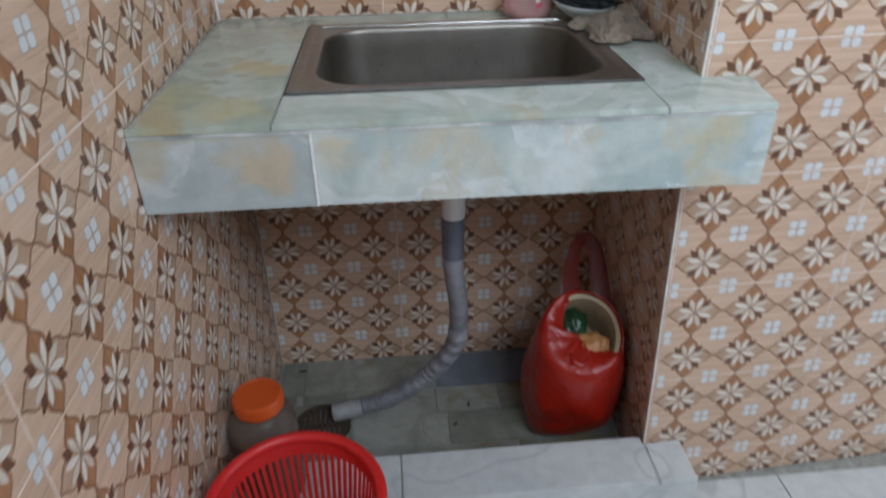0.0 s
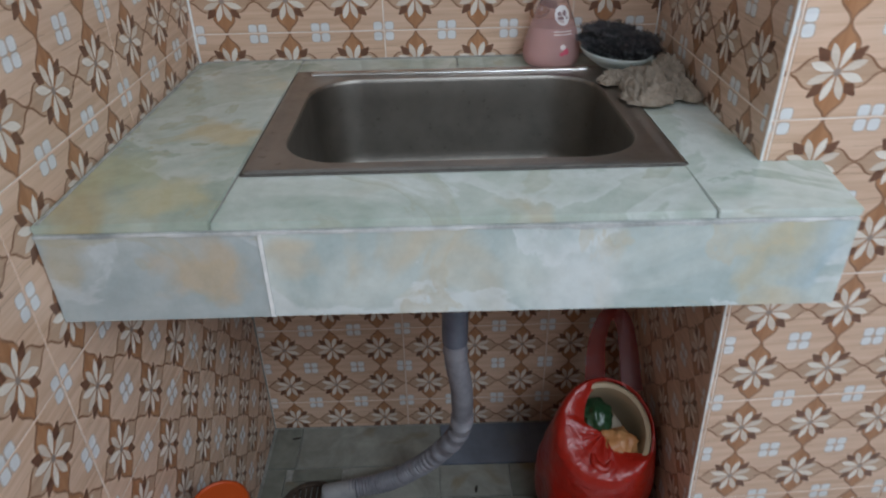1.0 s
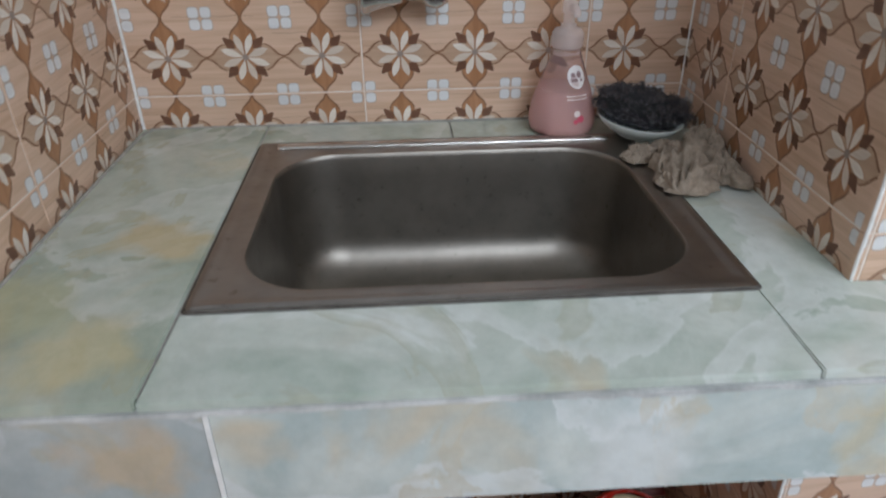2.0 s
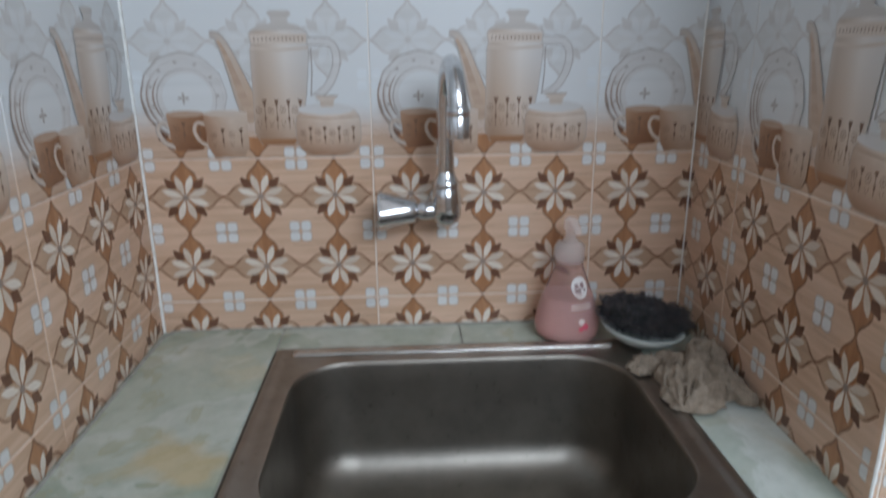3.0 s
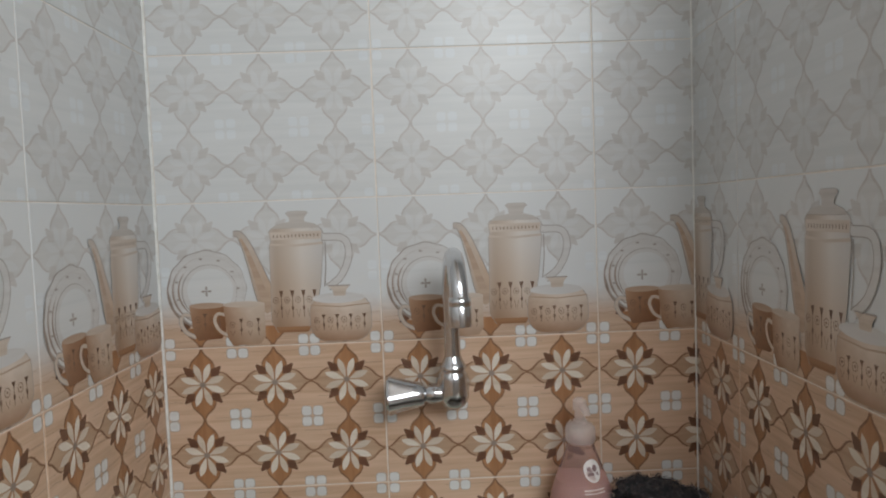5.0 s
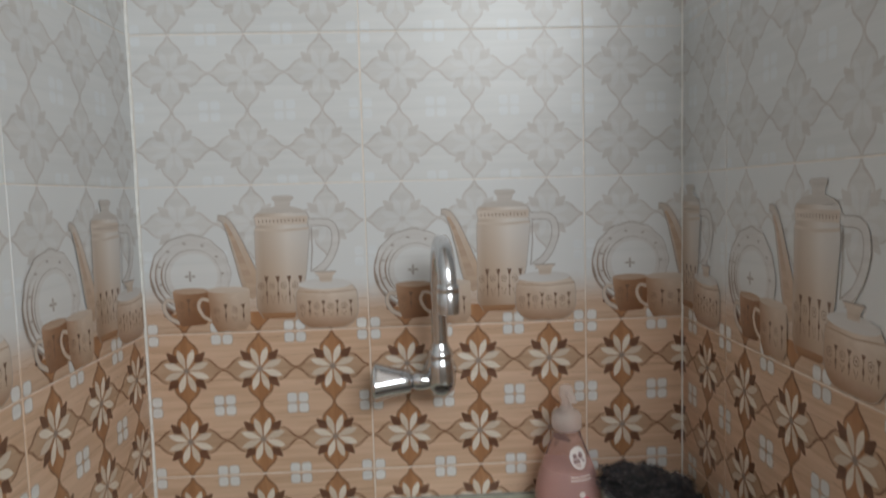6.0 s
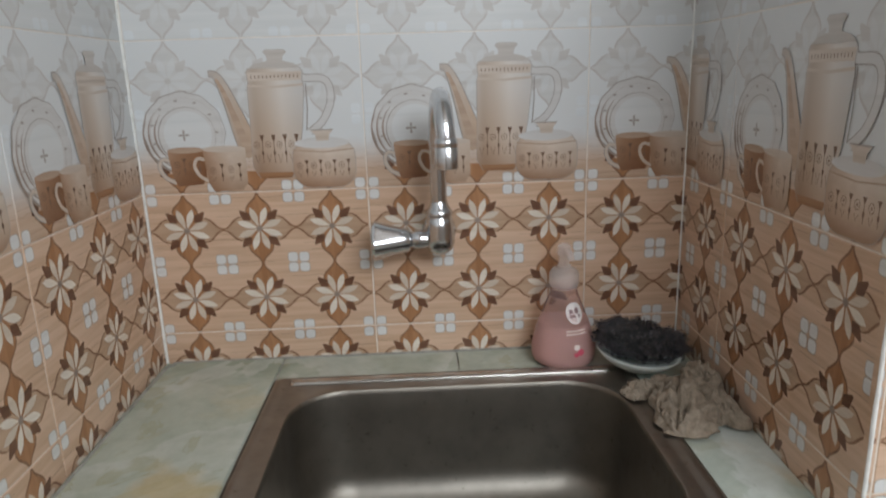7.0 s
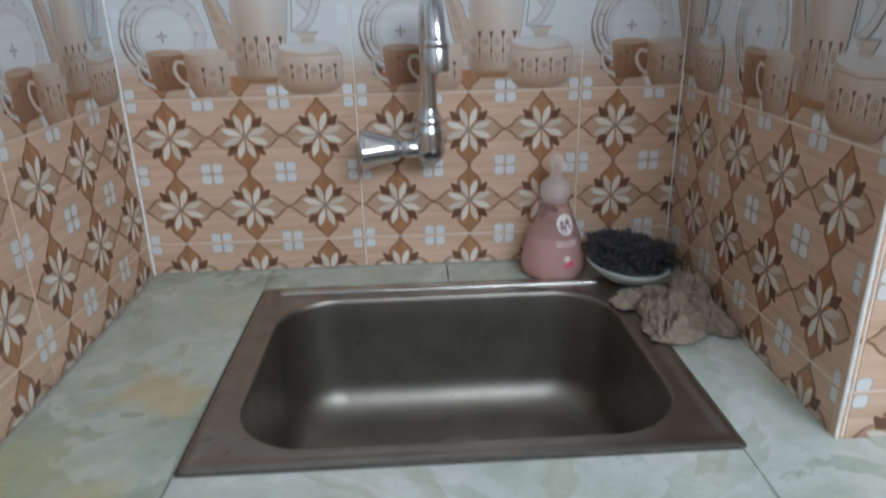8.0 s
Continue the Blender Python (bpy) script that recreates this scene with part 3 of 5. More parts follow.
def tile_mesh(kind, u0, u1, v0, v1, lean=0.0):
    """A glazed tile, whole or cut to u0..u1, v0..v1: bevelled body, printed layers a hair above the glaze."""
    key = (kind, round(u0, 4), round(u1, 4), round(v0, 4), round(v1, 4), lean)
    if key in tile_cache:
        return tile_cache[key]
    ground, layers = PRINTS[kind]
    me = bpy.data.meshes.new("tile")
    mats, verts, faces, slots = [ground], [], [], []
    e = 0.0008
    rect = lambda d, w: [(u0 + d, v0 + d, w), (u1 - d, v0 + d, w), (u1 - d, v1 - d, w), (u0 + d, v1 - d, w)]
    verts += rect(0, -0.007) + rect(0, -e) + rect(e, 0.0)
    for a in (0, 4):
        for i in range(4):
            j = (i + 1) % 4
            faces.append((a + i, a + j, a + 4 + j, a + 4 + i))
            slots.append(0)
    faces.append((8, 9, 10, 11))
    slots.append(0)
    for lift, m, poly in layers:
        p = clip_poly(poly, u0 + 0.001, u1 - 0.001, v0 + 0.001, v1 - 0.001)
        if len(p) < 3:
            continue
        if m not in mats:
            mats.append(m)
        k = len(verts)
        area = sum(a[0] * b[1] - b[0] * a[1] for a, b in zip(p, p[1:] + p[:1]))
        verts += [(x, y, 0.00008 * lift + 0.00005) for x, y in p]
        order = range(k, k + len(p))
        faces.append(tuple(order) if area > 0 else tuple(order)[::-1])
        slots.append(mats.index(m))
    me.from_pydata([(x - lean * y, y, z) for x, y, z in verts], [], faces)
    me.polygons.foreach_set("material_index", slots)
    uv = me.uv_layers.new(name="UVMap").data
    for loop in me.loops:
        co = me.vertices[loop.vertex_index].co
        uv[loop.index].uv = (co.x, co.y)
    for m in mats:
        me.materials.append(m)
    tile_cache[key] = me
    return me


LEAN_Z, LEAN, SKEW = 0.688, 0.042, 0.055  # the pier leans below this height; its front runs askew
ROW0 = 1.0935  # foot of the picture row


def clad(wall, start, along, length, first, z_top, z_low=0.0, lean=0.0, tip=0.0):
    """Tiles on an upright wall. start: its lower left corner as seen from the room; along: direction to the right;
    first: width of the first piece, which is cut at its left side; below LEAN_Z the upright joints lean to the right
    by lean, and the face tips back by tip."""
    along = Vector(along).normalized()
    out = along.cross(Vector((0, 0, 1)))
    turn = Matrix((along, Vector((0, 0, 1)), out)).transposed().to_4x4()
    rnd = random.Random(len(wall.name) * 7 + 1)
    for row in range(-6, 8):
        foot = ROW0 + STEP_V * row + 0.0007
        v0, v1 = max(0.0, z_low - foot), min(TILE_V, z_top - foot)
        if v1 - v0 < 0.004:
            continue
        kind = "plain" if row < 0 else ("tea" if row == 0 else "pale")
        k, q, drop = (lean, tip, max(0.0, LEAN_Z - foot)) if row < -2 else (0.0, 0.0, 0.0)
        left = first - STEP_U
        while left < length - 0.004:
            u0, u1 = max(0.0, -left), min(TILE_U, length - left)
            if u1 - u0 > 0.004:
                ob = new("tile", tile_mesh(kind, u0, u1, v0, v1, k))
                ob.parent = wall
                ob.matrix_basis = Matrix.Translation(Vector(start) + along * (left + k * drop) + Vector((0, 0, foot)) + out * (rnd.uniform(-0.0002, 0.0002) - q * drop)) @ turn @ Matrix.Rotation(q, 4, "X") @ pose(0, 0, 0, rnd.uniform(-0.05, 0.05), rnd.uniform(-0.05, 0.05), 0)
            left += STEP_U


def wall_block(name, outline, label, z0=0.0, z1=ROOM_H, mat=None):
    bm = prism(bmesh.new(), outline, z0, z1)
    return tagged(finish(name, bm, mat or GROUT), label, "wall", kind="structure")


# ---- the room ----
PIER_Y, PIER_X, CORNER_X = -0.448, 0.736, 0.750
WL = -0.004
G = 0.0007  # depth of the joints
DEPTH = -ROOM_Y0

wall_back = wall_block("wall_back", [(WL - 0.2, G), (CORNER_X + 0.2, G), (CORNER_X + 0.2, 0.2), (WL - 0.2, 0.2)], "niche wall clad in glazed beige and brown flower tiles")
wall_left = wall_block("wall_left", [(WL - 0.2, ROOM_Y0), (WL - G, ROOM_Y0), (WL - G, G - 0.0005), (WL - 0.2, G - 0.0005)], "long wall clad in glazed beige and brown flower tiles")
SKEW_Y = PIER_Y + SKEW * (ROOM_X1 - PIER_X)
pier_plan = lambda d: [(CORNER_X + G + d, G - 0.0005), (PIER_X + G + d, PIER_Y + SKEW * d + G), (ROOM_X1, SKEW_Y + G), (ROOM_X1, G - 0.0005)]
bm = bmesh.new()
loft(bm, [[(x, y, z) for x, y in pier_plan(d)] for z, d in ((0.0, LEAN * LEAN_Z), (LEAN_Z, 0.0), (ROOM_H, 0.0))], True, True)
bmesh.ops.recalc_face_normals(bm, faces=bm.faces)
wall_right = tagged(finish("wall_right", bm, GROUT), "projecting pier beside the niche clad in flower tiles", "wall", kind="structure")
# unseen side wall; its opening is added to let the fill lamp in
bm = bmesh.new()
xa, xb = ROOM_X1, ROOM_X1 + 0.15
box(bm, xa, xb, ROOM_Y0, SIDE_Y0, 0, ROOM_H)
box(bm, xa, xb, SIDE_Y1, 0.2, 0, ROOM_H)
box(bm, xa, xb, SIDE_Y0, SIDE_Y1, SIDE_Z1, ROOM_H)
tagged(finish("wall_east", bm, PLASTER), "plain plastered side wall, unseen, with an opening added for fill light", "wall", kind="structure")

bm = bmesh.new()
y0, y1 = ROOM_Y0 - 0.15, ROOM_Y0
box(bm, WL - 0.2, WIN_X0, y0, y1, 0, ROOM_H)
box(bm, WIN_X1, ROOM_X1 + 0.15, y0, y1, 0, ROOM_H)
box(bm, WIN_X0, WIN_X1, y0, y1, 0, WIN_Z0)
box(bm, WIN_X0, WIN_X1, y0, y1, WIN_Z1, ROOM_H)
tagged(finish("wall_front", bm, PLASTER), "plain plastered wall with a window opening", "wall", kind="structure")
tagged(finish("ceiling", box(bmesh.new(), WL - 0.2, ROOM_X1 + 0.15, ROOM_Y0 - 0.15, 0.2, ROOM_H, ROOM_H + 0.12), PLASTER), "plain pale plastered ceiling", "ceiling", kind="structure")

floor = tagged(finish("floor", box(bmesh.new(), WL - 0.2, ROOM_X1 + 0.15, ROOM_Y0 - 0.15, 0.2, -0.15, -0.004), GROUT_GREY), "white grey-veined marble tiles, green stone in the niche", "floor", kind="structure")
tagged(finish("ground", box(bmesh.new(), -30, 30, -30, 30, -0.6, -0.16), CEMENT), "bare grey ground outside the house", "ground", kind="structure")

# ---- counter with the sink ----
TOP, FRONT, LOW = 0.845, -0.559, 0.734
SX0, SX1, SY0, SY1 = 0.172, 0.653, -0.454, -0.078
counter = thing("sink_counter", (0, 0, 0), "pale green onyx tiled counter slab spanning the tiled niche", "counter", kind="")
hole = (0.190, 0.638, -0.442, -0.100)
bm = bmesh.new()
FI = FRONT + 0.008
for x0, x1, ya, yb in ((-0.003, hole[0], FI, -0.001), (hole[1], 0.727, FI, -0.001), (hole[0], hole[1], FI, hole[2]), (hole[0], hole[1], hole[3], -0.001), (0.727, 0.781, FI, PIER_Y - 0.001)):
    box(bm, x0, x1, ya, yb, LOW + 0.004, TOP - 0.008)
part("slab", bm, CEMENT, counter, "rough grey concrete slab")


def stone(name, outline, z0, z1, mat, label=""):
    bm = prism(bmesh.new(), outline, z0, z1)
    bmesh.ops.bevel(bm, geom=bm.edges[:], offset=0.0012, segments=2, affect="EDGES")
    return part(name, bm, mat, counter, label)


J = 0.0012
stone("top_tile", [(-0.003, FRONT + 0.001), (0.165, FRONT + 0.001), (0.168, -0.003), (-0.003, -0.003)], TOP - 0.0085, TOP + 0.0012, ONYX_GREEN, "green onyx tile with ochre clouds")
stone("top_tile", [(0.165 + J, FRONT + 0.0), (0.6480, FRONT - 0.001), (0.652, SY0 - 0.001), (0.1665 + J, SY0 - 0.001)], TOP - 0.0085, TOP, ONYX)
stone("top_tile", [(0.6495, FRONT - 0.0012), (0.787, FRONT - 0.003), (0.803, PIER_Y - 0.0015), (0.7345, PIER_Y - 0.0015), (0.7475, -0.003), (0.6555, -0.003)], TOP - 0.0085, TOP + 0.0004, ONYX)
stone("top_tile", [(0.1705, -0.0765), (0.420, -0.0765), (0.420, -0.003), (0.1695, -0.003)], TOP - 0.0085, TOP + 0.0003, ONYX_GREEN)
stone("top_tile", [(0.4215, -0.0765), (0.654, -0.0765), (0.654, -0.003), (0.4215, -0.003)], TOP - 0.0085, TOP, ONYX_GREEN)
stone("front_tile", [(-0.003, FRONT), (0.2095, FRONT), (0.2095, FI), (-0.003, FI)], LOW, TOP - 0.011, ONYX_GREY, "pale onyx tile with an amber stain")
stone("front_tile", [(0.2125, FRONT - 0.0006), (0.787, FRONT - 0.004), (0.787, FI), (0.2125, FI)], LOW + 0.001, TOP - 0.011, ONYX_FRONT)
# cement beds: along the front edge, in the front joint, along the walls
rnd = random.Random(4)
bm = bmesh.new()
n = 90
ring = []
for i in range(n + 1):
    x = -0.0025 + (0.784 + 0.0025) * i / n
    y = FRONT - 0.0006 - 0.0035 * i / n
    wob = rnd.uniform(0, 0.0016) + (0.0018 if 0.48 < x < 0.64 and rnd.random() < 0.7 else 0)
    z = TOP - 0.0098
    ring.append([(x, y + 0.006, z - 0.0014), (x, y - 0.0002 - wob * 0.3, z - 0.0014 - wob), (x, y - 0.0004 - wob * 0.3, z + 0.0012), (x, y + 0.006, z + 0.001)])
loft(bm, ring, True, True)
bmesh.ops.recalc_face_normals(bm, faces=bm.faces)
part("grout_line", bm, GROUT_MIX, counter, "ragged grey and white cement joint")
part("grout_line", box(bmesh.new(), 0.2090, 0.2130, FRONT - 0.0012, FI, LOW + 0.001, TOP - 0.0115), GROUT_WHITE, counter)
bm = bmesh.new()
box(bm, -0.0025, 0.783, FI - 0.006, FI + 0.002, LOW + 0.003, TOP - 0.009)
for x0, x1, ya, yb in ((-0.0025, hole[0], FI, -0.0008), (hole[1], 0.726, FI, -0.0008), (hole[0], hole[1], FI, hole[2]), (hole[0], hole[1], hole[3], -0.0008)):
    box(bm, x0, x1, ya, yb, TOP - 0.0088, TOP - 0.0012)
part("bedding", bm, GROUT_GREY, counter)
bm = bmesh.new()
tube(bm, bezier([(0.002, FRONT + 0.004, TOP + 0.0006), (0.0015, -0.3, TOP + 0.0008), (0.0025, -0.06, TOP + 0.0012), (0.010, -0.012, TOP + 0.0012), (0.05, -0.0025, TOP + 0.0005), (0.4, -0.0015, TOP + 0.0002), (0.744, -0.002, TOP + 0.0004)], 14), 0.0022, 8)
part("grout_line", bm, GROUT_GREY, counter)


def kitchen_sink():
    cx, cy = (SX0 + SX1) / 2, (SY0 + SY1) / 2
    s = thing("kitchen_sink", (cx, cy, TOP), "single-bowl stainless steel sink set in the onyx counter", "sink")
    hx, hy = (SX1 - SX0) / 2, (SY1 - SY0) / 2
    bx, by, oy = 0.2090, 0.154, -0.009  # bowl opening
    bm = bmesh.new()
    loops = [round_rect(hx, hy, 0.006, 0.0008), round_rect(hx, hy, 0.006, 0.0032), round_rect(hx - 0.003, hy - 0.003, 0.006, 0.0048), round_rect(hx - 0.009, hy - 0.009, 0.007, 0.0040),
             round_rect(hx - 0.014, hy - 0.013, 0.010, 0.0022), round_rect(bx + 0.012, by + 0.010, 0.082, 0.0022, 0, oy), round_rect(bx + 0.003, by + 0.003, 0.075, 0.0028, 0, oy), round_rect(bx, by, 0.072, 0.0022, 0, oy)]
    loft(bm, loops)
    part("rim", bm, STEEL_RIM, s, "dull scratched steel rim", smooth=50)
    bm = bmesh.new()
    tube(bm, bezier([(-0.212, hy - 0.0145, 0.0012), (-0.204, hy - 0.0145, 0.0035), (-0.1, hy - 0.0145, 0.004), (0.1, hy - 0.0145, 0.004), (0.196, hy - 0.0145, 0.0035), (0.204, hy - 0.0145, 0.0012)], 8), 0.0082, 16)
    bmesh.ops.scale(bm, verts=bm.verts, vec=(1, 1, 0.42), space=Matrix.Translation((0, 0, -0.003)))
    part("back_ridge", bm, STEEL_BRIGHT, s, "raised steel ridge, its glint put into a paler colour", smooth=50)
    bm = bmesh.new()
    loops = [round_rect(bx, by, 0.072, 0.0022, 0, oy), round_rect(bx - 0.0012, by - 0.0012, 0.072, 0.0002, 0, oy), round_rect(bx - 0.0020, by - 0.0020, 0.071, -0.004, 0, oy)]
    depth, fil = 0.158, 0.048
    loops.append(round_rect(bx - 0.003, by - 0.003, 0.070, -0.03, 0, oy))
    loops.append(round_rect(bx - 0.006, by - 0.006, 0.068, -0.07, 0, oy))
    loops.append(round_rect(bx - 0.010, by - 0.010, 0.066, -depth + fil, 0, oy))
    for k in range(1, 9):
        a = math.pi / 2 * k / 8
        d = 0.010 + fil * (1 - math.cos(a))
        loops.append(round_rect(bx - d, by - d, max(0.066 - fil * (1 - math.cos(a)) * 0.6, 0.03), -depth + fil * (1 - math.sin(a)), 0, oy))
    loops.append(round_rect(0.11, 0.06, 0.03, -depth - 0.002, 0.01, oy + 0.015))
    dx, dy = 0.012, 0.018
    loft(bm, loops)
    last = [v for v in bm.verts][-44:]
    bm.faces.new(last)
    bmesh.ops.recalc_face_normals(bm, faces=bm.faces)
    for f in bm.faces:
        f.normal_flip()
    part("bowl", bm, STEEL, s, "brushed steel bowl", smooth=50)
    bm = bmesh.new()
    loft(bm, [circle(r, z, 36, dx, dy) for r, z in ((0.046, -depth - 0.0015), (0.044, -depth + 0.001), (0.038, -depth + 0.0008), (0.034, -depth - 0.0010), (0.030, -depth - 0.0012))], False, False)
    part("drain_ring", bm, STEEL_RIM, s, "polished drain ring", smooth=50)
    bm = bmesh.new()
    loft(bm, [circle(r, z, 36, dx, dy) for r, z in ((0.0305, -depth - 0.0012), (0.02, -depth - 0.0014), (0.004, -depth - 0.0010))], False, True)
    part("strainer", bm, SEALANT, s, "dark drain strainer", smooth=50)
    bm = bmesh.new()
    ring = [[(x, y, 0.0002) for x, y, _ in round_rect(hx + 0.004, hy + 0.0012, 0.006, 0)], [(x, y, 0.0028) for x, y, _ in round_rect(hx + 0.0002, hy + 0.0002, 0.006, 0)]]
    loft(bm, ring)
    part("sealant", bm, SEALANT, s, "grimy dark sealant line")
    return s


kitchen_sink()


def wall_tap():
    t = thing("wall_tap", (0.401, 0, 1.030), "chrome wall-mounted swan-neck tap with a side knob", "tap")
    bm = lathe([(0.024, 0.0), (0.024, 0.003), (0.019, 0.009), (0.013, 0.011), (0.012, 0.05)], 28)
    bmesh.ops.rotate(bm, verts=bm.verts, matrix=Matrix.Rotation(radians(90), 3, "X"))
    part("flange", bm, CHROME, t, smooth=50)
    bm = bmesh.new()
    prof = [(0.001, -0.0225), (0.008, -0.0215), (0.0145, -0.0165), (0.0185, -0.008), (0.0190, 0.002), (0.0178, 0.018), (0.0165, 0.026), (0.0150, 0.028), (0.0150, 0.031), (0.0168, 0.0325), (0.0168, 0.036), (0.0150, 0.039), (0.0125, 0.044), (0.0105, 0.050)]
    loft(bm, [circle(r * 1.04, z, 28, 0, -0.05) for r, z in prof], True, True)
    bmesh.ops.recalc_face_normals(bm, faces=bm.faces)
    part("body", bm, CHROME, t, smooth=50)
    bm = bmesh.new()
    R, zc = 0.048, 0.136
    pts = [(0, -0.05, 0.045), (0, -0.05, 0.08), (0, -0.05, 0.11)]
    for k in range(0, 17):
        a = math.pi * k / 16
        pts.append((0.008 * k / 16, -0.05 - R + R * math.cos(a), zc + R * 1.05 * math.sin(a)))
    tube(bm, pts, [0.0106 if i < 3 else 0.0112 for i in range(len(pts))], 20)
    part("spout", bm, CHROME, t, smooth=50)
    bm = bmesh.new()
    loft(bm, [circle(r * 0.93, z, 24, 0.008, -0.05 - 2 * R) for r, z in ((0.0108, zc + 0.006), (0.0142, zc + 0.003), (0.0146, zc - 0.004), (0.0142, zc - 0.0045), (0.0142, zc - 0.006), (0.0148, zc - 0.007), (0.0146, zc - 0.030), (0.0115, zc - 0.031), (0.0112, zc - 0.02))], False, True)
    part("aerator", bm, CHROME, t, smooth=50)
    # knob: stem, then a flared handle with four scooped sides
    bm = lathe([(0.0095, 0.0), (0.0125, 0.014), (0.0125, 0.024), (0.0105, 0.026), (0.0105, 0.036)], 24)
    bmesh.ops.rotate(bm, verts=bm.verts, matrix=Matrix.Rotation(radians(-90), 3, "Y"))
    bmesh.ops.translate(bm, verts=bm.verts, vec=(-0.010, -0.05, -0.001))
    part("stem", bm, CHROME, t, smooth=50)
    bm = bmesh.new()
    n, loops = 48, []
    for s, r, scoop in ((0.0, 0.0125, 0.0), (0.003, 0.0145, 0.02), (0.015, 0.0165, 0.05), (0.028, 0.0195, 0.16), (0.040, 0.0235, 0.26), (0.0465, 0.0250, 0.24), (0.0495, 0.0235, 0.20), (0.0505, 0.0200, 0.12)):
        ring = []
        for i in range(n):
            a = 2 * math.pi * i / n
            rr = 1.12 * r * (1 - 0.55 * scoop * (0.5 + 0.5 * math.cos(4 * a + 2.2)) ** 1.2)
            ring.append((-0.040 - s, -0.05 + rr * math.cos(a), -0.001 + rr * math.sin(a)))
        loops.append(ring)
    loft(bm, loops, True, True)
    bmesh.ops.recalc_face_normals(bm, faces=bm.faces)
    part("knob", bm, CHROME, t, "fluted chrome knob", smooth=35)
    return t


wall_tap()

PINK = material("pink_soap", (0.95, 0.66, 0.62), 0.22, Transmission_Weight=0.42, IOR=1.2, Subsurface_Weight=0.0)
PINK.node_tree.nodes["Principled BSDF"].inputs["Subsurface Radius"].default_value = (0.03, 0.012, 0.012)
CLEAR = material("clear_plastic", (0.96, 0.80, 0.78), 0.12, Transmission_Weight=0.88, IOR=1.12)
FROST = material("frosted_plastic", (0.96, 0.90, 0.88), 0.3, Transmission_Weight=0.72, IOR=1.06)
LABEL_WHITE = material("label_white", (0.83, 0.79, 0.77), 0.4)
PRINT_ROSE = material("print_rose", (0.62, 0.09, 0.15), 0.4)
PRINT_GREY = material("print_grey", (0.30, 0.20, 0.20), 0.4)


def soap_bottle():
    b = thing("soap_bottle", (0.570, -0.049, TOP + 0.001), "pink hand soap pump bottle on the counter behind the sink", "soap bottle")
    prof = [(0.039, 0.0), (0.0445, 0.004), (0.0470, 0.013), (0.0465, 0.024), (0.0430, 0.041), (0.0375, 0.057), (0.0312, 0.073), (0.0256, 0.087), (0.0212, 0.098), (0.0190, 0.106), (0.0183, 0.112)]
    prof = [(r * 0.95, z) for r, z in prof]
    part("body", lathe(prof, 40), CLEAR, b, "clear conical bottle", smooth=60)
    inner = [(max(r - 0.0022, 0.001), z + 0.002) for r, z in prof if z < 0.060]
    part("liquid", lathe(inner, 40), PINK, b, "pink liquid soap", smooth=60)
    part("collar", lathe([(0.0185, 0.110), (0.0200, 0.113), (0.0200, 0.128), (0.0165, 0.133), (0.0100, 0.135), (0.0095, 0.139)], 32), FROST, b, "frosted pale collar", smooth=40)
    bm = lathe([(0.0070, 0.135), (0.0070, 0.152), (0.0090, 0.153), (0.0095, 0.156), (0.0090, 0.166), (0.005, 0.169)], 24)
    tube(bm, bezier([(0, 0, 0.159), (0.002, -0.014, 0.160), (0.003, -0.024, 0.157), (0.0035, -0.027, 0.152)], 4), [0.0055] * 8 + [0.0045] * 5, 12)
    part("pump", bm, FROST, b, "frosted pump head", smooth=40)

    def wrapped(outline, za, lift=0.0006):
        """A flat mark bent round the bottle: outline in metres round and up."""
        bm = bmesh.new()
        vs = []
        for u, w in outline:
            z = za + w
            r = np.interp(z, [p[1] for p in prof], [p[0] for p in prof]) + lift
            a = -math.pi / 2 + 0.34 + u / r
            vs.append(bm.verts.new((r * math.cos(a), r * math.sin(a), z)))
        bm.faces.new(vs)
        return bm
    part("label", wrapped(ellipse2(0, 0, 0.0125, 0.0140, 28), 0.078), LABEL_WHITE, b, "small white oval label")
    part("label_mark", wrapped([(-0.008, 0.0), (-0.003, 0.0), (-0.003, 0.005), (-0.008, 0.005)], 0.078, 0.0010), PRINT_GREY, b)
    part("label_mark", wrapped(ellipse2(0.003, 0.003, 0.0034, 0.0042, 12), 0.078, 0.0010), PRINT_GREY, b)
    part("label_mark", wrapped([(-0.008, -0.0055), (0.008, -0.0055), (0.008, -0.002), (-0.008, -0.002)], 0.078, 0.0010), PRINT_GREY, b)
    for z in (0.055, 0.051):
        part("print_line", wrapped([(-0.017 + 0.003 * i, 0) for i in range(11)] + [(0.013 - 0.003 * i, 0.0016) for i in range(11)], z, 0.0012), LABEL_WHITE, b)
    for u, z, r in ((-0.004, 0.034, 0.0045), (0.001, 0.027, 0.0050), (-0.006, 0.024, 0.0035)):
        part("print_mark", wrapped(ellipse2(u, 0, r, r * 0.9, 12), z), LABEL_WHITE if r == 0.0045 else PRINT_ROSE, b)
    return b


soap_bottle()

MELAMINE = material("pale_green_melamine", (0.74, 0.80, 0.76), 0.25)
WOOL = material("dark_steel_wool", (0.22, 0.22, 0.24), 0.12, 1.0)
WOOL_CORE = material("wool_shadow", (0.008, 0.008, 0.009), 0.9)


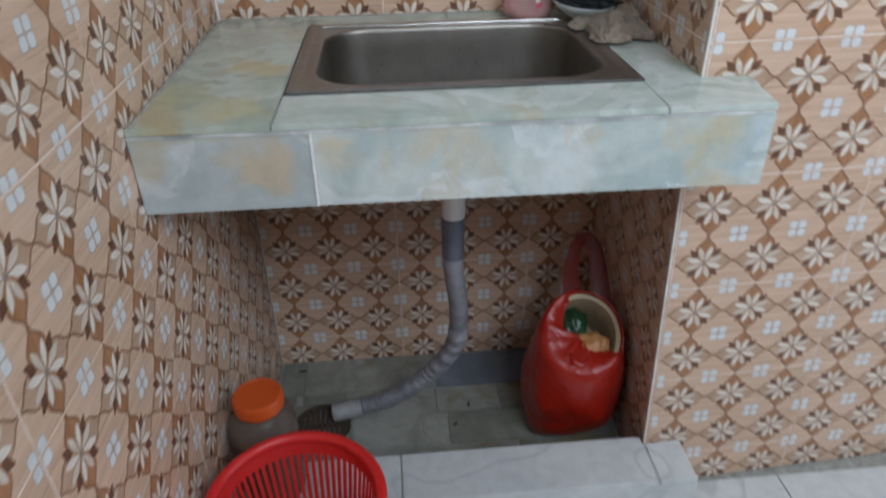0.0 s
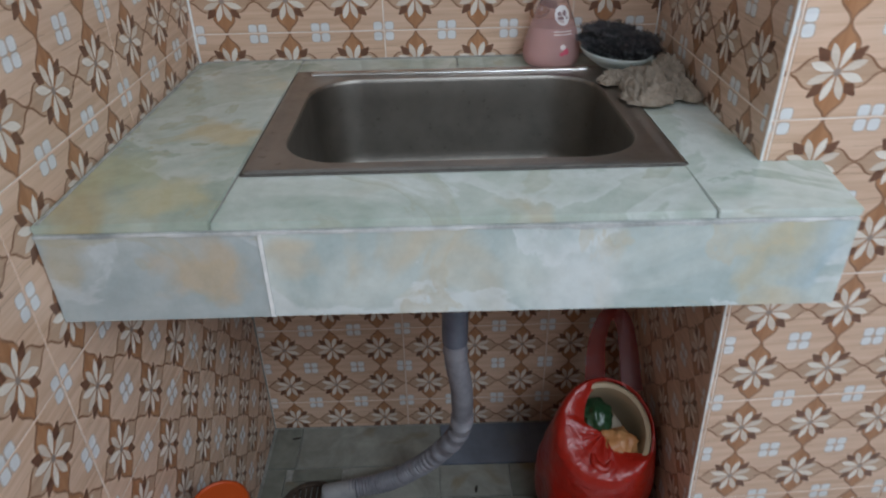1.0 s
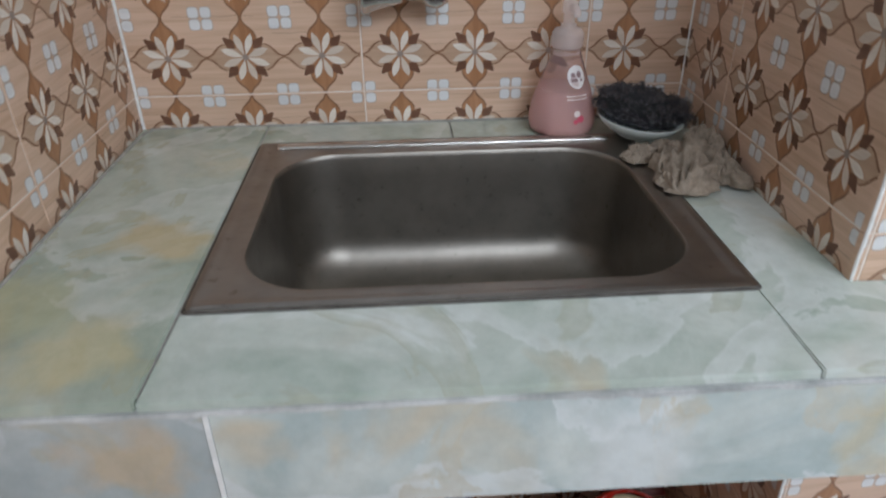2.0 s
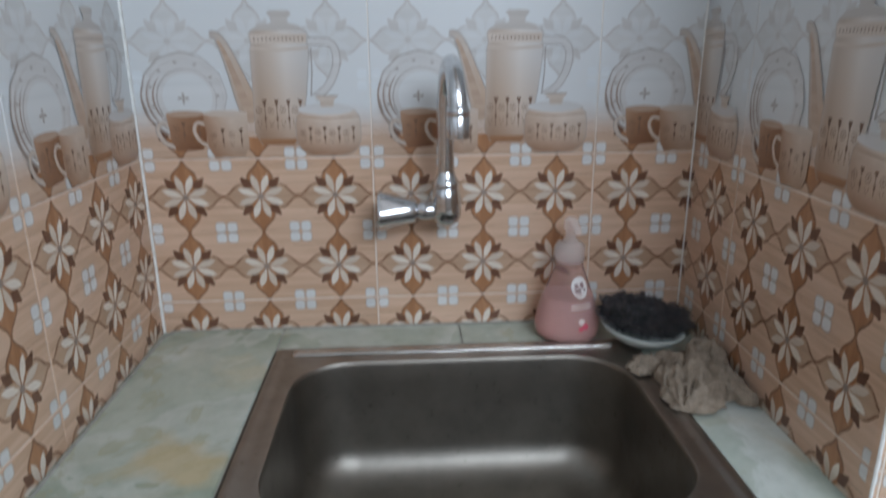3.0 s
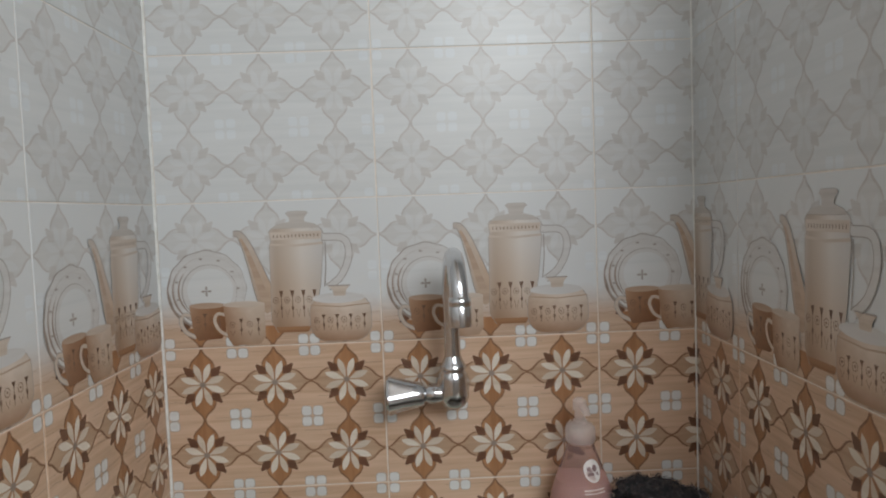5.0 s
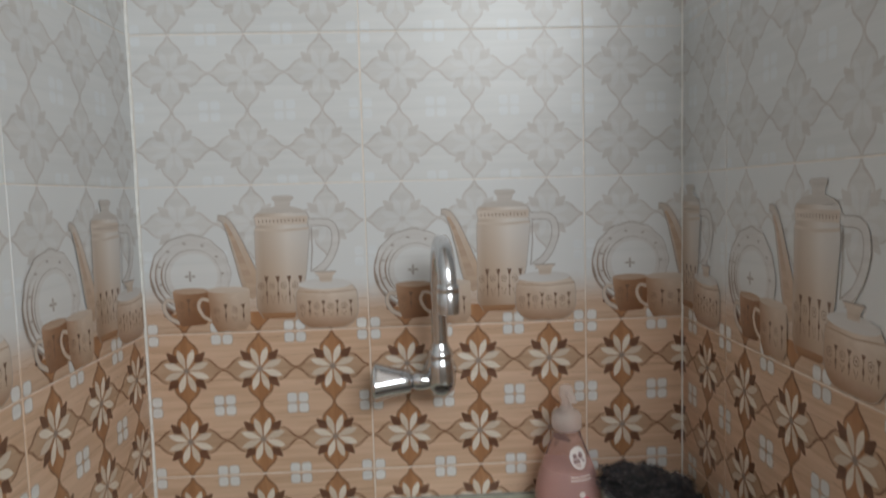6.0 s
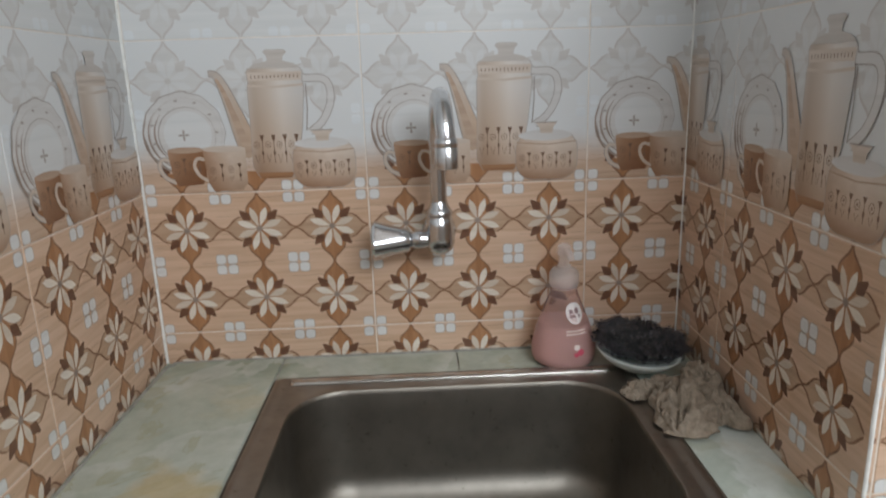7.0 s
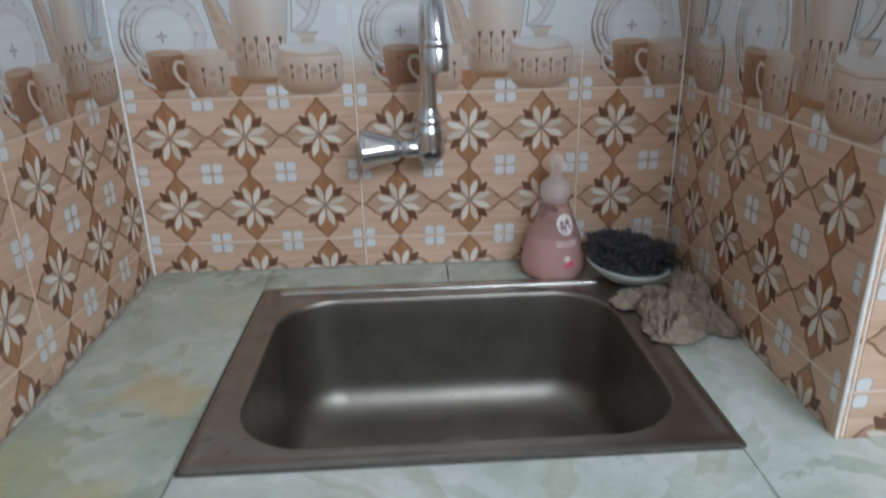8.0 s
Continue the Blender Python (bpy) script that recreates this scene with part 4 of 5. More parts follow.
def scrub_dish():
    d = thing("scrub_dish", Matrix.Translation((0.660, -0.094, TOP + 0.0085)) @ Matrix.Rotation(radians(5), 4, "Y") @ Matrix.Rotation(radians(3), 4, "X"), "small pale green dish beside the sink", "dish")
    prof = [(0.026, 0.0), (0.028, 0.0), (0.029, 0.002), (0.040, 0.007), (0.049, 0.014), (0.0555, 0.022), (0.0555, 0.0234), (0.0535, 0.0234), (0.047, 0.016), (0.037, 0.0095), (0.02, 0.005)]
    part("bowl", lathe(prof, 48), MELAMINE, d, smooth=50)
    w = thing("steel_wool", (0.669, -0.087, TOP + 0.033), "tangled black steel wool scourer heaped in the dish", "scourer")
    bm = bmesh.new()
    bmesh.ops.create_icosphere(bm, subdivisions=4, radius=1.0)
    for v in bm.verts:
        k = 1 + 0.26 * noise.noise(v.co * 3.0 + Vector((2, 0, 1))) + 0.16 * noise.noise(v.co * 8)
        v.co = Vector((v.co.x * 0.059 * k, v.co.y * 0.040 * k, v.co.z * 0.024 * k))
        v.co.z += 0.008 - 0.17 * v.co.x
    skin = [v.co.copy() for v in bm.verts if v.co.z > -0.012]
    part("core", bm, WOOL_CORE, w, smooth="all")
    cu = bpy.data.curves.new("wool", "CURVE")
    cu.dimensions, cu.bevel_depth, cu.bevel_resolution = "3D", 0.00028, 0
    rnd = random.Random(11)
    for _ in range(1500):
        c = rnd.choice(skin) * rnd.uniform(0.96, 1.07)
        r, turns, npt = rnd.uniform(0.0010, 0.0032), rnd.uniform(1.0, 2.6), 13
        ax = Vector((rnd.gauss(0, 1), rnd.gauss(0, 1), rnd.gauss(0, 0.9))).normalized()
        sd = ax.orthogonal().normalized()
        ov = ax.cross(sd)
        sp = cu.splines.new("POLY")
        sp.points.add(npt - 1)
        for i in range(npt):
            t = i / (npt - 1)
            p = c + ax * (t - 0.5) * 0.008 + r * (sd * math.cos(turns * 6.28 * t) + ov * math.sin(turns * 6.28 * t))
            p.x = min(p.x, 0.068)
            sp.points[i].co = (*p, 1)
    cu.materials.append(WOOL)
    ob = new("wool", cu)
    ob.parent = w
    return d


scrub_dish()

RAG = grainy("rag_cloth", (0.25, 0.20, 0.15), (0.36, 0.295, 0.23), 160, 0.95, 0.6)


def rag():
    """A wrung-out cloth: wrinkled folds that spill from beside the dish over the sink's edge and along the wall."""
    r = thing("dish_rag", (0.690, -0.210, TOP + 0.0015), "crumpled greyish beige rag beside the steel sink", "rag")
    base = Vector((0.690, -0.210, 0.0))
    folds = (
        (((0.619, -0.180), (0.634, -0.173), (0.652, -0.170), (0.682, -0.160)), (0.010, 0.016, 0.017, 0.020), (0.007, 0.015, 0.013, 0.015)),
        (((0.708, -0.148), (0.696, -0.185), (0.680, -0.222), (0.664, -0.258), (0.655, -0.280)), (0.020, 0.032, 0.033, 0.030, 0.016), (0.016, 0.024, 0.026, 0.020, 0.007)),
        (((0.686, -0.160), (0.664, -0.200), (0.650, -0.236), (0.644, -0.254)), (0.014, 0.017, 0.014, 0.007), (0.014, 0.020, 0.014, 0.005)),
        (((0.700, -0.190), (0.712, -0.222), (0.722, -0.248), (0.730, -0.272)), (0.017, 0.021, 0.015, 0.007), (0.015, 0.021, 0.015, 0.006)),
        (((0.706, -0.140), (0.719, -0.160), (0.725, -0.182), (0.716, -0.208)), (0.012, 0.013, 0.012, 0.012), (0.018, 0.028, 0.026, 0.012)),
        (((0.690, -0.205), (0.703, -0.240), (0.708, -0.258)), (0.012, 0.013, 0.006), (0.014, 0.016, 0.006)),
    )
    for j, (way, widths, heights) in enumerate(folds):
        line = bezier([(x, y, 0) for x, y in way], 24)
        knots = [i / (len(way) - 1) for i in range(len(way))]
        loops, n = [], 56
        for i, p in enumerate(line):
            t = i / (len(line) - 1)
            d = (line[min(i + 1, len(line) - 1)] - line[max(i - 1, 0)]).normalized()
            side = Vector((-d.y, d.x, 0))
            end = min(1.0, 9 * t + 0.15, 9 * (1 - t) + 0.15) ** 0.5
            w, h = float(np.interp(t, knots, widths)) * end, float(np.interp(t, knots, heights)) * end
            ring = []
            for k in range(n):
                a = 2 * math.pi * k / n
                c, q = math.cos(a), math.sin(a)
                g = Vector((c * 3.4 + 7 * j + 0.9 * noise.noise(Vector((t * 5, c, j))), q * 1.6, t * 2.8 + 0.8 * c))
                crease = 0.8 - 3.4 * abs(noise.noise(g)) + 0.9 * (0.3 - abs(noise.noise(g * 2.3))) + 0.2 * noise.noise(g * 6.1)
                out = 1 + 0.42 * crease * (0.35 + 0.65 * max(q, 0.0))
                z = h * max(q, -0.04) * out
                hem = 0.006 * noise.noise(Vector((t * 9, c * 2, j * 3.1)))
                v = p + side * (w * c * (1 + 0.14 * crease) + hem) + Vector((0, 0, z + 0.0042))
                v.x = min(v.x, 0.737)
                ring.append(v - base)
            loops.append(ring)
        bm = bmesh.new()
        loft(bm, loops, True, True)
        bmesh.ops.recalc_face_normals(bm, faces=bm.faces)
        part("fold", bm, RAG, r, smooth="all")
    return r


rag()

# ---- under the counter ----
KERB_T, KERB_F, KERB_B, KERB_X = 0.125, -0.541, -0.430, 0.831
NICHE_X = PIER_X + LEAN * (LEAN_Z - KERB_T)  # the pier's flank at the kerb
kerb = thing("kerb", (0, 0, 0), "low white marble kerb across the niche mouth", "kerb", kind="structure")
part("core", box(bmesh.new(), 0.001, KERB_X - 0.012, KERB_F + 0.012, PIER_Y - 0.002, 0.0, KERB_T - 0.012), CEMENT, kerb)
part("core", box(bmesh.new(), 0.001, NICHE_X - 0.004, PIER_Y - 0.002, KERB_B - 0.008, 0.0, KERB_T - 0.012), CEMENT, kerb)


def slab_piece(name, outline, z0, z1, mat, parent, bev=0.0015, label=""):
    bm = prism(bmesh.new(), outline, z0, z1)
    bmesh.ops.bevel(bm, geom=bm.edges[:], offset=bev, segments=2, affect="EDGES")
    return part(name, bm, mat, parent, label)


for x0, x1 in ((0.0, 0.288), (0.2895, NICHE_X - 0.002)):
    slab_piece("top_slab", [(x0, KERB_F), (x1, KERB_F), (x1, KERB_B), (x0, KERB_B)], KERB_T - 0.012, KERB_T, WHITE_MARBLE, kerb, 0.003)
slab_piece("top_slab", [(NICHE_X - 0.0015, KERB_F), (KERB_X, KERB_F), (KERB_X, PIER_Y + SKEW * (KERB_X - PIER_X) - 0.0015), (NICHE_X - 0.0015, PIER_Y - 0.0015)], KERB_T - 0.012, KERB_T, WHITE_MARBLE, kerb, 0.003)
for x0, x1 in ((0.0, 0.288), (0.2895, KERB_X)):
    slab_piece("front_slab", [(x0, KERB_F), (x1, KERB_F), (x1, KERB_F + 0.012), (x0, KERB_F + 0.012)], 0.0, KERB_T - 0.0125, WHITE_MARBLE, kerb)
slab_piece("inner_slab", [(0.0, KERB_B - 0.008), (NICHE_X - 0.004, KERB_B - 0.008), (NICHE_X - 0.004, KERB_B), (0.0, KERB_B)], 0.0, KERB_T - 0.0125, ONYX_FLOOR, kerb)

# floor pieces: green stone in the niche round the drain pit, white marble outside
DX0, DX1, DY0, DY1 = 0.047, 0.177, -0.284, -0.154
pieces = [(0.003, 0.062, -0.118, -0.004), (0.0645, 0.375, -0.118, -0.004), (0.378, 0.762, -0.118, -0.004),
          (0.003, 0.0445, KERB_B + 0.002, -0.121), (0.180, 0.372, -0.203, -0.121), (0.375, 0.520, -0.203, -0.121), (0.523, 0.762, -0.203, -0.121),
          (0.0605, 0.165, -0.1515, -0.121), (0.180, 0.395, -0.300, -0.206), (0.398, 0.762, -0.300, -0.206), (0.047, 0.177, KERB_B + 0.002, -0.287), (0.180, 0.310, KERB_B + 0.002, -0.303), (0.313, 0.545, KERB_B + 0.002, -0.303), (0.548, 0.762, KERB_B + 0.002, -0.303)]
for k, (x0, x1, ya, yb) in enumerate(pieces):
    slab_piece("tile", [(x0, ya), (x1, ya), (x1, yb), (x0, yb)], -0.012, random.Random(k).uniform(-0.0004, 0.0008), ONYX_BLUE if k == 2 else (ONYX_PALE if k in (1, 4, 5, 8, 11, 12) else ONYX_FLOOR), floor, 0.001)
for i in range(-1, 6):
    for j in range(6):
        x0, x1 = max(i * 0.4 + 0.26, WL + 0.002), min(i * 0.4 + 0.6575, ROOM_X1 - 0.002)
        yb = PIER_Y - 0.002 - 0.4 * j
        ya = max(yb - 0.3975, ROOM_Y0 + 0.002)
        if x1 - x0 > 0.01 and yb - ya > 0.01:
            slab_piece("tile", [(x0, ya), (x1, ya), (x1, yb), (x0, yb)], -0.012, 0.0, WHITE_MARBLE, floor, 0.0008)
pit = thing("floor_drain", ((DX0 + DX1) / 2, (DY0 + DY1) / 2, 0.0), "round dark brown slotted drain grate in the niche floor", "drain", kind="structure")
hw, hd, dr = (DX1 - DX0) / 2, (DY1 - DY0) / 2, 0.0635
bm = bmesh.new()
ring = [2 * math.pi * i / 48 for i in range(48)]
reach_of = lambda a: min(hw / max(abs(math.cos(a)), 1e-6), hd / max(abs(math.sin(a)), 1e-6))
loft(bm, [[(reach_of(a) * math.cos(a), reach_of(a) * math.sin(a), 0.0004) for a in ring], circle(dr + 0.002, 0.0002, 48)])
bmesh.ops.recalc_face_normals(bm, faces=bm.faces)
part("surround", bm, ONYX_FLOOR, pit, "green stone cut round the grate")
# shallow pit under the grate, near-black all over
bm = bmesh.new()
loft(bm, [circle(dr + 0.002, 0.0002, 48), circle(dr + 0.001, -0.010, 48)], False, True)
bmesh.ops.recalc_face_normals(bm, faces=bm.faces)
part("pit", bm, BLACK_PIT, pit, "near-black bottom of the drain pit")
bm = bmesh.new()
loft(bm, [circle(r, z, 48) for r, z in ((dr, -0.004), (dr, 0.002), (dr - 0.001, 0.0032), (dr - 0.009, 0.0026), (dr - 0.010, 0.0015), (dr - 0.010, -0.004))])
bmesh.ops.recalc_face_normals(bm, faces=bm.faces)
part("grate_ring", bm, RUST, pit, smooth=40)
for k in range(-4, 5):
    w = math.sqrt((dr - 0.009) ** 2 - (k * 0.0115) ** 2)
    part("grate_bar", box(bmesh.new(), k * 0.0115 - 0.0042, k * 0.0115 + 0.0042, -w, w, -0.004, 0.0018, 0.0008), RUST, pit)
part("grate_bar", box(bmesh.new(), -dr + 0.01, dr - 0.01, -0.004, 0.004, -0.0045, 0.0021, 0.0008), RUST, pit)
for x, y, l, turn_z in ((0.449, -0.187, 0.0095, 80), (0.412, -0.247, 0.006, 20), (0.052, -0.035, 0.010, 10)):
    bm = bmesh.new()
    bmesh.ops.create_icosphere(bm, subdivisions=2, radius=1.0)
    for v in bm.verts:
        k = 1 + 0.4 * noise.noise(v.co * 2 + Vector((x * 90, 0, 0)))
        v.co = Vector((v.co.x * l * k, v.co.y * 0.0028 * k, (v.co.z + 0.8) * 0.002 * k))
    ob = finish("dirt_crumb", bm, BLACK_PIT, None, "", smooth="all")
    ob.matrix_basis = pose(x, y, 0.0005, 0, 0, turn_z)
    tagged(ob, "small dark crumb of dirt on the niche floor", "dirt", "crumbs on the floor")

HOSE_PALE = grainy("worn_grey_plastic", (0.17, 0.165, 0.185), (0.27, 0.265, 0.285), 30, 0.45, 0.1)
CUFF = grainy("pale_cuff", (0.27, 0.265, 0.265), (0.37, 0.365, 0.36), 30, 0.45, 0.1)
HOSE_DARK = grainy("dark_sleeve", (0.085, 0.095, 0.125), (0.135, 0.145, 0.18), 25, 0.35, 0.1)
PVC = material("white_pvc", (0.74, 0.74, 0.74), 0.35)


def waste_hose():
    h = thing("waste_hose", (0, 0, 0), "grey corrugated sink waste hose running down to the floor drain", "hose")
    bm = bmesh.new()
    loft(bm, [circle(r, z, 28, 0.406, -0.30) for r, z in ((0.030, 0.70), (0.030, 0.66), (0.021, 0.645), (0.021, 0.568), (0.019, 0.566))], True, True)
    bmesh.ops.recalc_face_normals(bm, faces=bm.faces)
    part("tail_pipe", bm, PVC, h, "white plastic tail pipe", smooth=45)
    line = bezier([(0.406, -0.30, 0.575), (0.4055, -0.298, 0.46), (0.416, -0.285, 0.36), (0.411, -0.262, 0.25), (0.364, -0.235, 0.155), (0.308, -0.215, 0.088), (0.258, -0.205, 0.051), (0.190, -0.205, 0.034)], 34)
    rad, s = [], 0.0
    for i, p in enumerate(line):
        s += (p - line[i - 1]).length if i else 0
        deep = 0.0020 if s > 0.27 else 0.0008
        rad.append(0.0183 + deep * math.sin(s * 2 * math.pi / 0.0072) + (0.0015 if 0.105 < s < 0.112 or 0.155 < s < 0.160 else 0))
    bm = bmesh.new()
    tube(bm, line, rad, 22)
    part("hose", bm, HOSE_PALE, h, "grey ribbed plastic hose", smooth=70)
    bm = bmesh.new()
    top = [p for p in line if p.z > 0.482]
    tube(bm, top, [0.0202 - 0.0006 * (i > len(top) - 3) + 0.0002 * (i % 2) for i in range(len(top))], 24)
    part("sleeve", bm, HOSE_DARK, h, "dark blue-grey sleeve", smooth=60)
    bm = bmesh.new()
    tube(bm, bezier([(0.205, -0.205, 0.035), (0.175, -0.207, 0.030), (0.138, -0.210, 0.026)], 6), [0.0205] * 12 + [0.018], 24)
    part("end_cuff", bm, CUFF, h, "pale grey end cuff", smooth=45)
    return h


waste_hose()

RED = material("red_plastic", (0.62, 0.022, 0.020), 0.32, Subsurface_Weight=0.08)
ORANGE = material("orange_lid", (0.55, 0.08, 0.009), 0.45)
JAR = material("cloudy_plastic", (0.66, 0.55, 0.46), 0.22, Transmission_Weight=0.88, IOR=1.2)
GRAINS = grainy("jar_contents", (0.075, 0.050, 0.036), (0.16, 0.115, 0.085), 90, 0.9)


def storage_jar():
    j = thing("storage_jar", (0.060, -0.480, KERB_T), "cloudy plastic jar with a screw lid against the tiled wall", "jar")
    part("jar_body", lathe([(0.044, 0.0), (0.054, 0.004), (0.056, 0.02), (0.0565, 0.160), (0.054, 0.178), (0.046, 0.192), (0.038, 0.197), (0.038, 0.212)], 40), JAR, j, "cloudy ribbed plastic", smooth=45)
    part("contents", lathe([(0.042, 0.002), (0.052, 0.006), (0.054, 0.02), (0.054, 0.146), (0.03, 0.152)], 40), GRAINS, j, "greyish dry contents", smooth=45)
    bm = bmesh.new()
    n = 72
    loops = []
    for r, z, flute in ((0.0400, 0.200, 1), (0.0415, 0.202, 1), (0.0415, 0.221, 1), (0.0392, 0.2255, 0), (0.036, 0.2265, 0), (0.034, 0.225, 0), (0.01, 0.225, 0)):
        loops.append([((r + (0.0006 * (-1) ** i if flute else 0)) * math.cos(2 * math.pi * i / n), (r + (0.0006 * (-1) ** i if flute else 0)) * math.sin(2 * math.pi * i / n), z) for i in range(n)])
    loft(bm, loops, True, True)
    bmesh.ops.recalc_face_normals(bm, faces=bm.faces)
    part("lid", bm, ORANGE, j, "orange screw lid", smooth=30)
    return j


storage_jar()


def basket():
    b = thing("plastic_basket", (0.140, -0.681, 0.0), "round red plastic basket with slotted sides", "basket")
    rb, rt, h = 0.072, 0.119, 0.333
    rad = lambda z: rb + (rt - rb) * (z / h) ** 0.85
    bm = bmesh.new()
    loft(bm, [circle(r, z, 56) for r, z in ((0.02, 0.006), (rb, 0.004), (rb, 0.0), (rb + 0.004, 0.002), (rad(0.05) + 0.002, 0.05), (rad(0.05) - 0.001, 0.05), (rb - 0.002, 0.008), (0.02, 0.0085))], True, True)
    bmesh.ops.recalc_face_normals(bm, faces=bm.faces)
    part("base", bm, RED, b, smooth=45)
    for z0, z1 in ((0.165, 0.180), (0.296, 0.324)):
        bm = bmesh.new()
        loft(bm, [circle(rad(z0), z0, 56), circle(rad(z0) + 0.003, z0, 56), circle(rad(z1) + 0.003, z1, 56), circle(rad(z1), z1, 56), circle(rad(z0), z0, 56)])
        part("band", bm, RED, b, smooth=45)
    bm = bmesh.new()
    ring = []
    for k in range(12):
        a = 2 * math.pi * k / 12
        ring.append((rt + 0.004 + 0.009 * math.cos(a), h - 0.008 + 0.010 * math.sin(a)))
    loft(bm, [circle(r, z, 64) for r, z in ring + ring[:1]])
    bmesh.ops.remove_doubles(bm, verts=bm.verts, dist=1e-6)
    bmesh.ops.recalc_face_normals(bm, faces=bm.faces)
    part("rim", bm, RED, b, "thick rolled red rim", smooth="all")
    rib_me = None
    n = 64
    for k in range(n):
        if rib_me is None:
            bm = bmesh.new()
            zs = (0.046, 0.10, 0.17, 0.24, 0.30)
            loft(bm, [[(rad(z) - 0.0005, -0.0030, z), (rad(z) + 0.0028, -0.0024, z), (rad(z) + 0.0028, 0.0024, z), (rad(z) - 0.0005, 0.0030, z)] for z in zs], True, True)
            bmesh.ops.recalc_face_normals(bm, faces=bm.faces)
            ob = part("rib", bm, RED, b)
            rib_me = ob.data
        else:
            ob = new("rib", rib_me)
            ob.parent = b
        ob.matrix_basis = Matrix.Rotation(2 * math.pi * k / n, 4, "Z")
    return b


basket()

BAG = material("red_polythene", (0.40, 0.016, 0.007), 0.30, Transmission_Weight=0.12, Subsurface_Weight=0.15)
bag_wr = noise_tex(BAG, coords(BAG), 42, 3, 0.5, 0.7)
bump(BAG, bag_wr, 0.6, 0.006)
BAG_FILM = material("thin_red_film", (0.26, 0.018, 0.012), 0.4, Alpha=0.6)
CREAM = material("cream_plastic", (0.47, 0.37, 0.235), 0.4)
GREEN = material("green_wrapper", (0.018, 0.055, 0.022), 0.3)
TAN = grainy("tan_wrapper", (0.42, 0.16, 0.05), (0.54, 0.28, 0.11), 40, 0.45, 0.4)


def carrier_bag():
    b = thing("carrier_bag", (0.668, -0.235, 0.0), "red plastic carrier bag holding a tub of wrapped groceries", "bag")
    base = Vector((0.668, -0.235, 0.0))
    rim_c, normal = Vector((0.656, -0.312, 0.288)), Vector((-0.14, -0.62, 0.77)).normalized()
    right = Vector((0, 0, 1)).cross(normal).normalized()
    up = normal.cross(right)
    n, steps = 72, 26

    def mouth(a, r, lift=0.0):
        return rim_c - base + r * (right * math.cos(a) + up * math.sin(a) * 1.12) + normal * lift

    bm = bmesh.new()
    loops = []
    for i in range(steps + 1):
        t = i / steps
        ring = []
        for k in range(n):
            a = 2 * math.pi * k / n
            foot = Vector((0.064 * math.cos(a), 0.056 * math.sin(a), 0.0))
            rim = mouth(a, 0.0835)
            p = foot.lerp(rim, t)
            out = Vector((math.cos(a), math.sin(a), 0))
            fold = 0.007 * noise.noise(Vector((math.cos(a) * 2.4, math.sin(a) * 2.4, t * 4))) + 0.004 * math.sin(6 * a + 5 * t) * math.sin(math.pi * t) + 0.005 * (abs(noise.noise(Vector((math.cos(a) * 5, math.sin(a) * 5, t * 6)))) - 0.2) + 0.0025 * noise.noise(Vector((math.cos(a) * 13, math.sin(a) * 13, t * 9)))
            p += out * (0.034 * math.sin(math.pi * t ** 0.72) ** 0.9 + fold * math.sin(math.pi * min(1, t + 0.1)))
            # the empty corner of the bag sags on the floor towards the room
            p += Vector((-0.030, -0.022, 0.0)) * max(0.0, math.cos(a - 3.75)) ** 5 * max(0.0, 1 - 2.6 * t) ** 1.3
            p.x, p.z = min(p.x, 0.078), max(p.z, 0.0005)
            ring.append(p)
        loops.append(ring)
    # the lip folds over the tub: wide in front and on one side, narrow behind
    for j in range(1, 9):
        t = j / 8
        ring = []
        for k in range(n):
            a = 2 * math.pi * k / n
            cover = 0.002 + 0.078 * max(0.0, -math.sin(a + 0.30)) ** 0.6 + 0.046 * max(0.0, -math.cos(a)) ** 1.3
            wob = 0.006 * noise.noise(Vector((math.cos(a) * 3, math.sin(a) * 3, 8 + t))) + 0.003 * noise.noise(Vector((math.cos(a) * 9, math.sin(a) * 9, 3 * t)))
            ring.append(mouth(a, 0.0835 - min(cover + 0.003, 0.079) * t, 0.014 * math.sin(math.pi * t ** 0.45) * min(1.0, cover / 0.02) + wob * t))
        loops.append(ring)
    loft(bm, loops, True, False)
    bmesh.ops.recalc_face_normals(bm, faces=bm.faces)
    part("bag_body", bm, BAG, b, smooth="all")
    # the loop of its handle, up against the pier
    bm = bmesh.new()
    line = bezier([p - base for p in (Vector((0.662, -0.215, 0.285)), Vector((0.676, -0.140, 0.345)), Vector((0.706, -0.100, 0.385)), Vector((0.733, -0.115, 0.360)), Vector((0.737, -0.195, 0.270)))], 9)
    strips = []
    for i in range(len(line)):
        wdt = 0.012 + 0.016 * abs(i / (len(line) - 1) - 0.5)
        t = (line[min(i + 1, len(line) - 1)] - line[max(i - 1, 0)]).normalized()
        sd = t.cross(Vector((0.1, 1, -0.5))).normalized() * wdt
        th = t.cross(sd).normalized()
        strips.append([line[i] - sd, line[i] + th * 0.003, line[i] + sd, line[i] + th * 0.0015])
    loft(bm, strips, True, True)
    bmesh.ops.recalc_face_normals(bm, faces=bm.faces)
    part("bag_handle", bm, BAG_FILM, b, "thin crumpled see-through handle", smooth=60)
    bm = bmesh.new()
    knot = [mouth(a, 0.030 + 0.008 * math.sin(3 * a), 0.010) + up * (-0.018) for a in (3.9, 4.3, 4.8, 5.3)]
    tube(bm, bezier(knot, 5), [0.003 + 0.005 * math.sin(math.pi * i / 15) for i in range(16)], 10)
    part("bag_fold", bm, BAG, b, "twisted fold of the bag's lip", smooth=60)
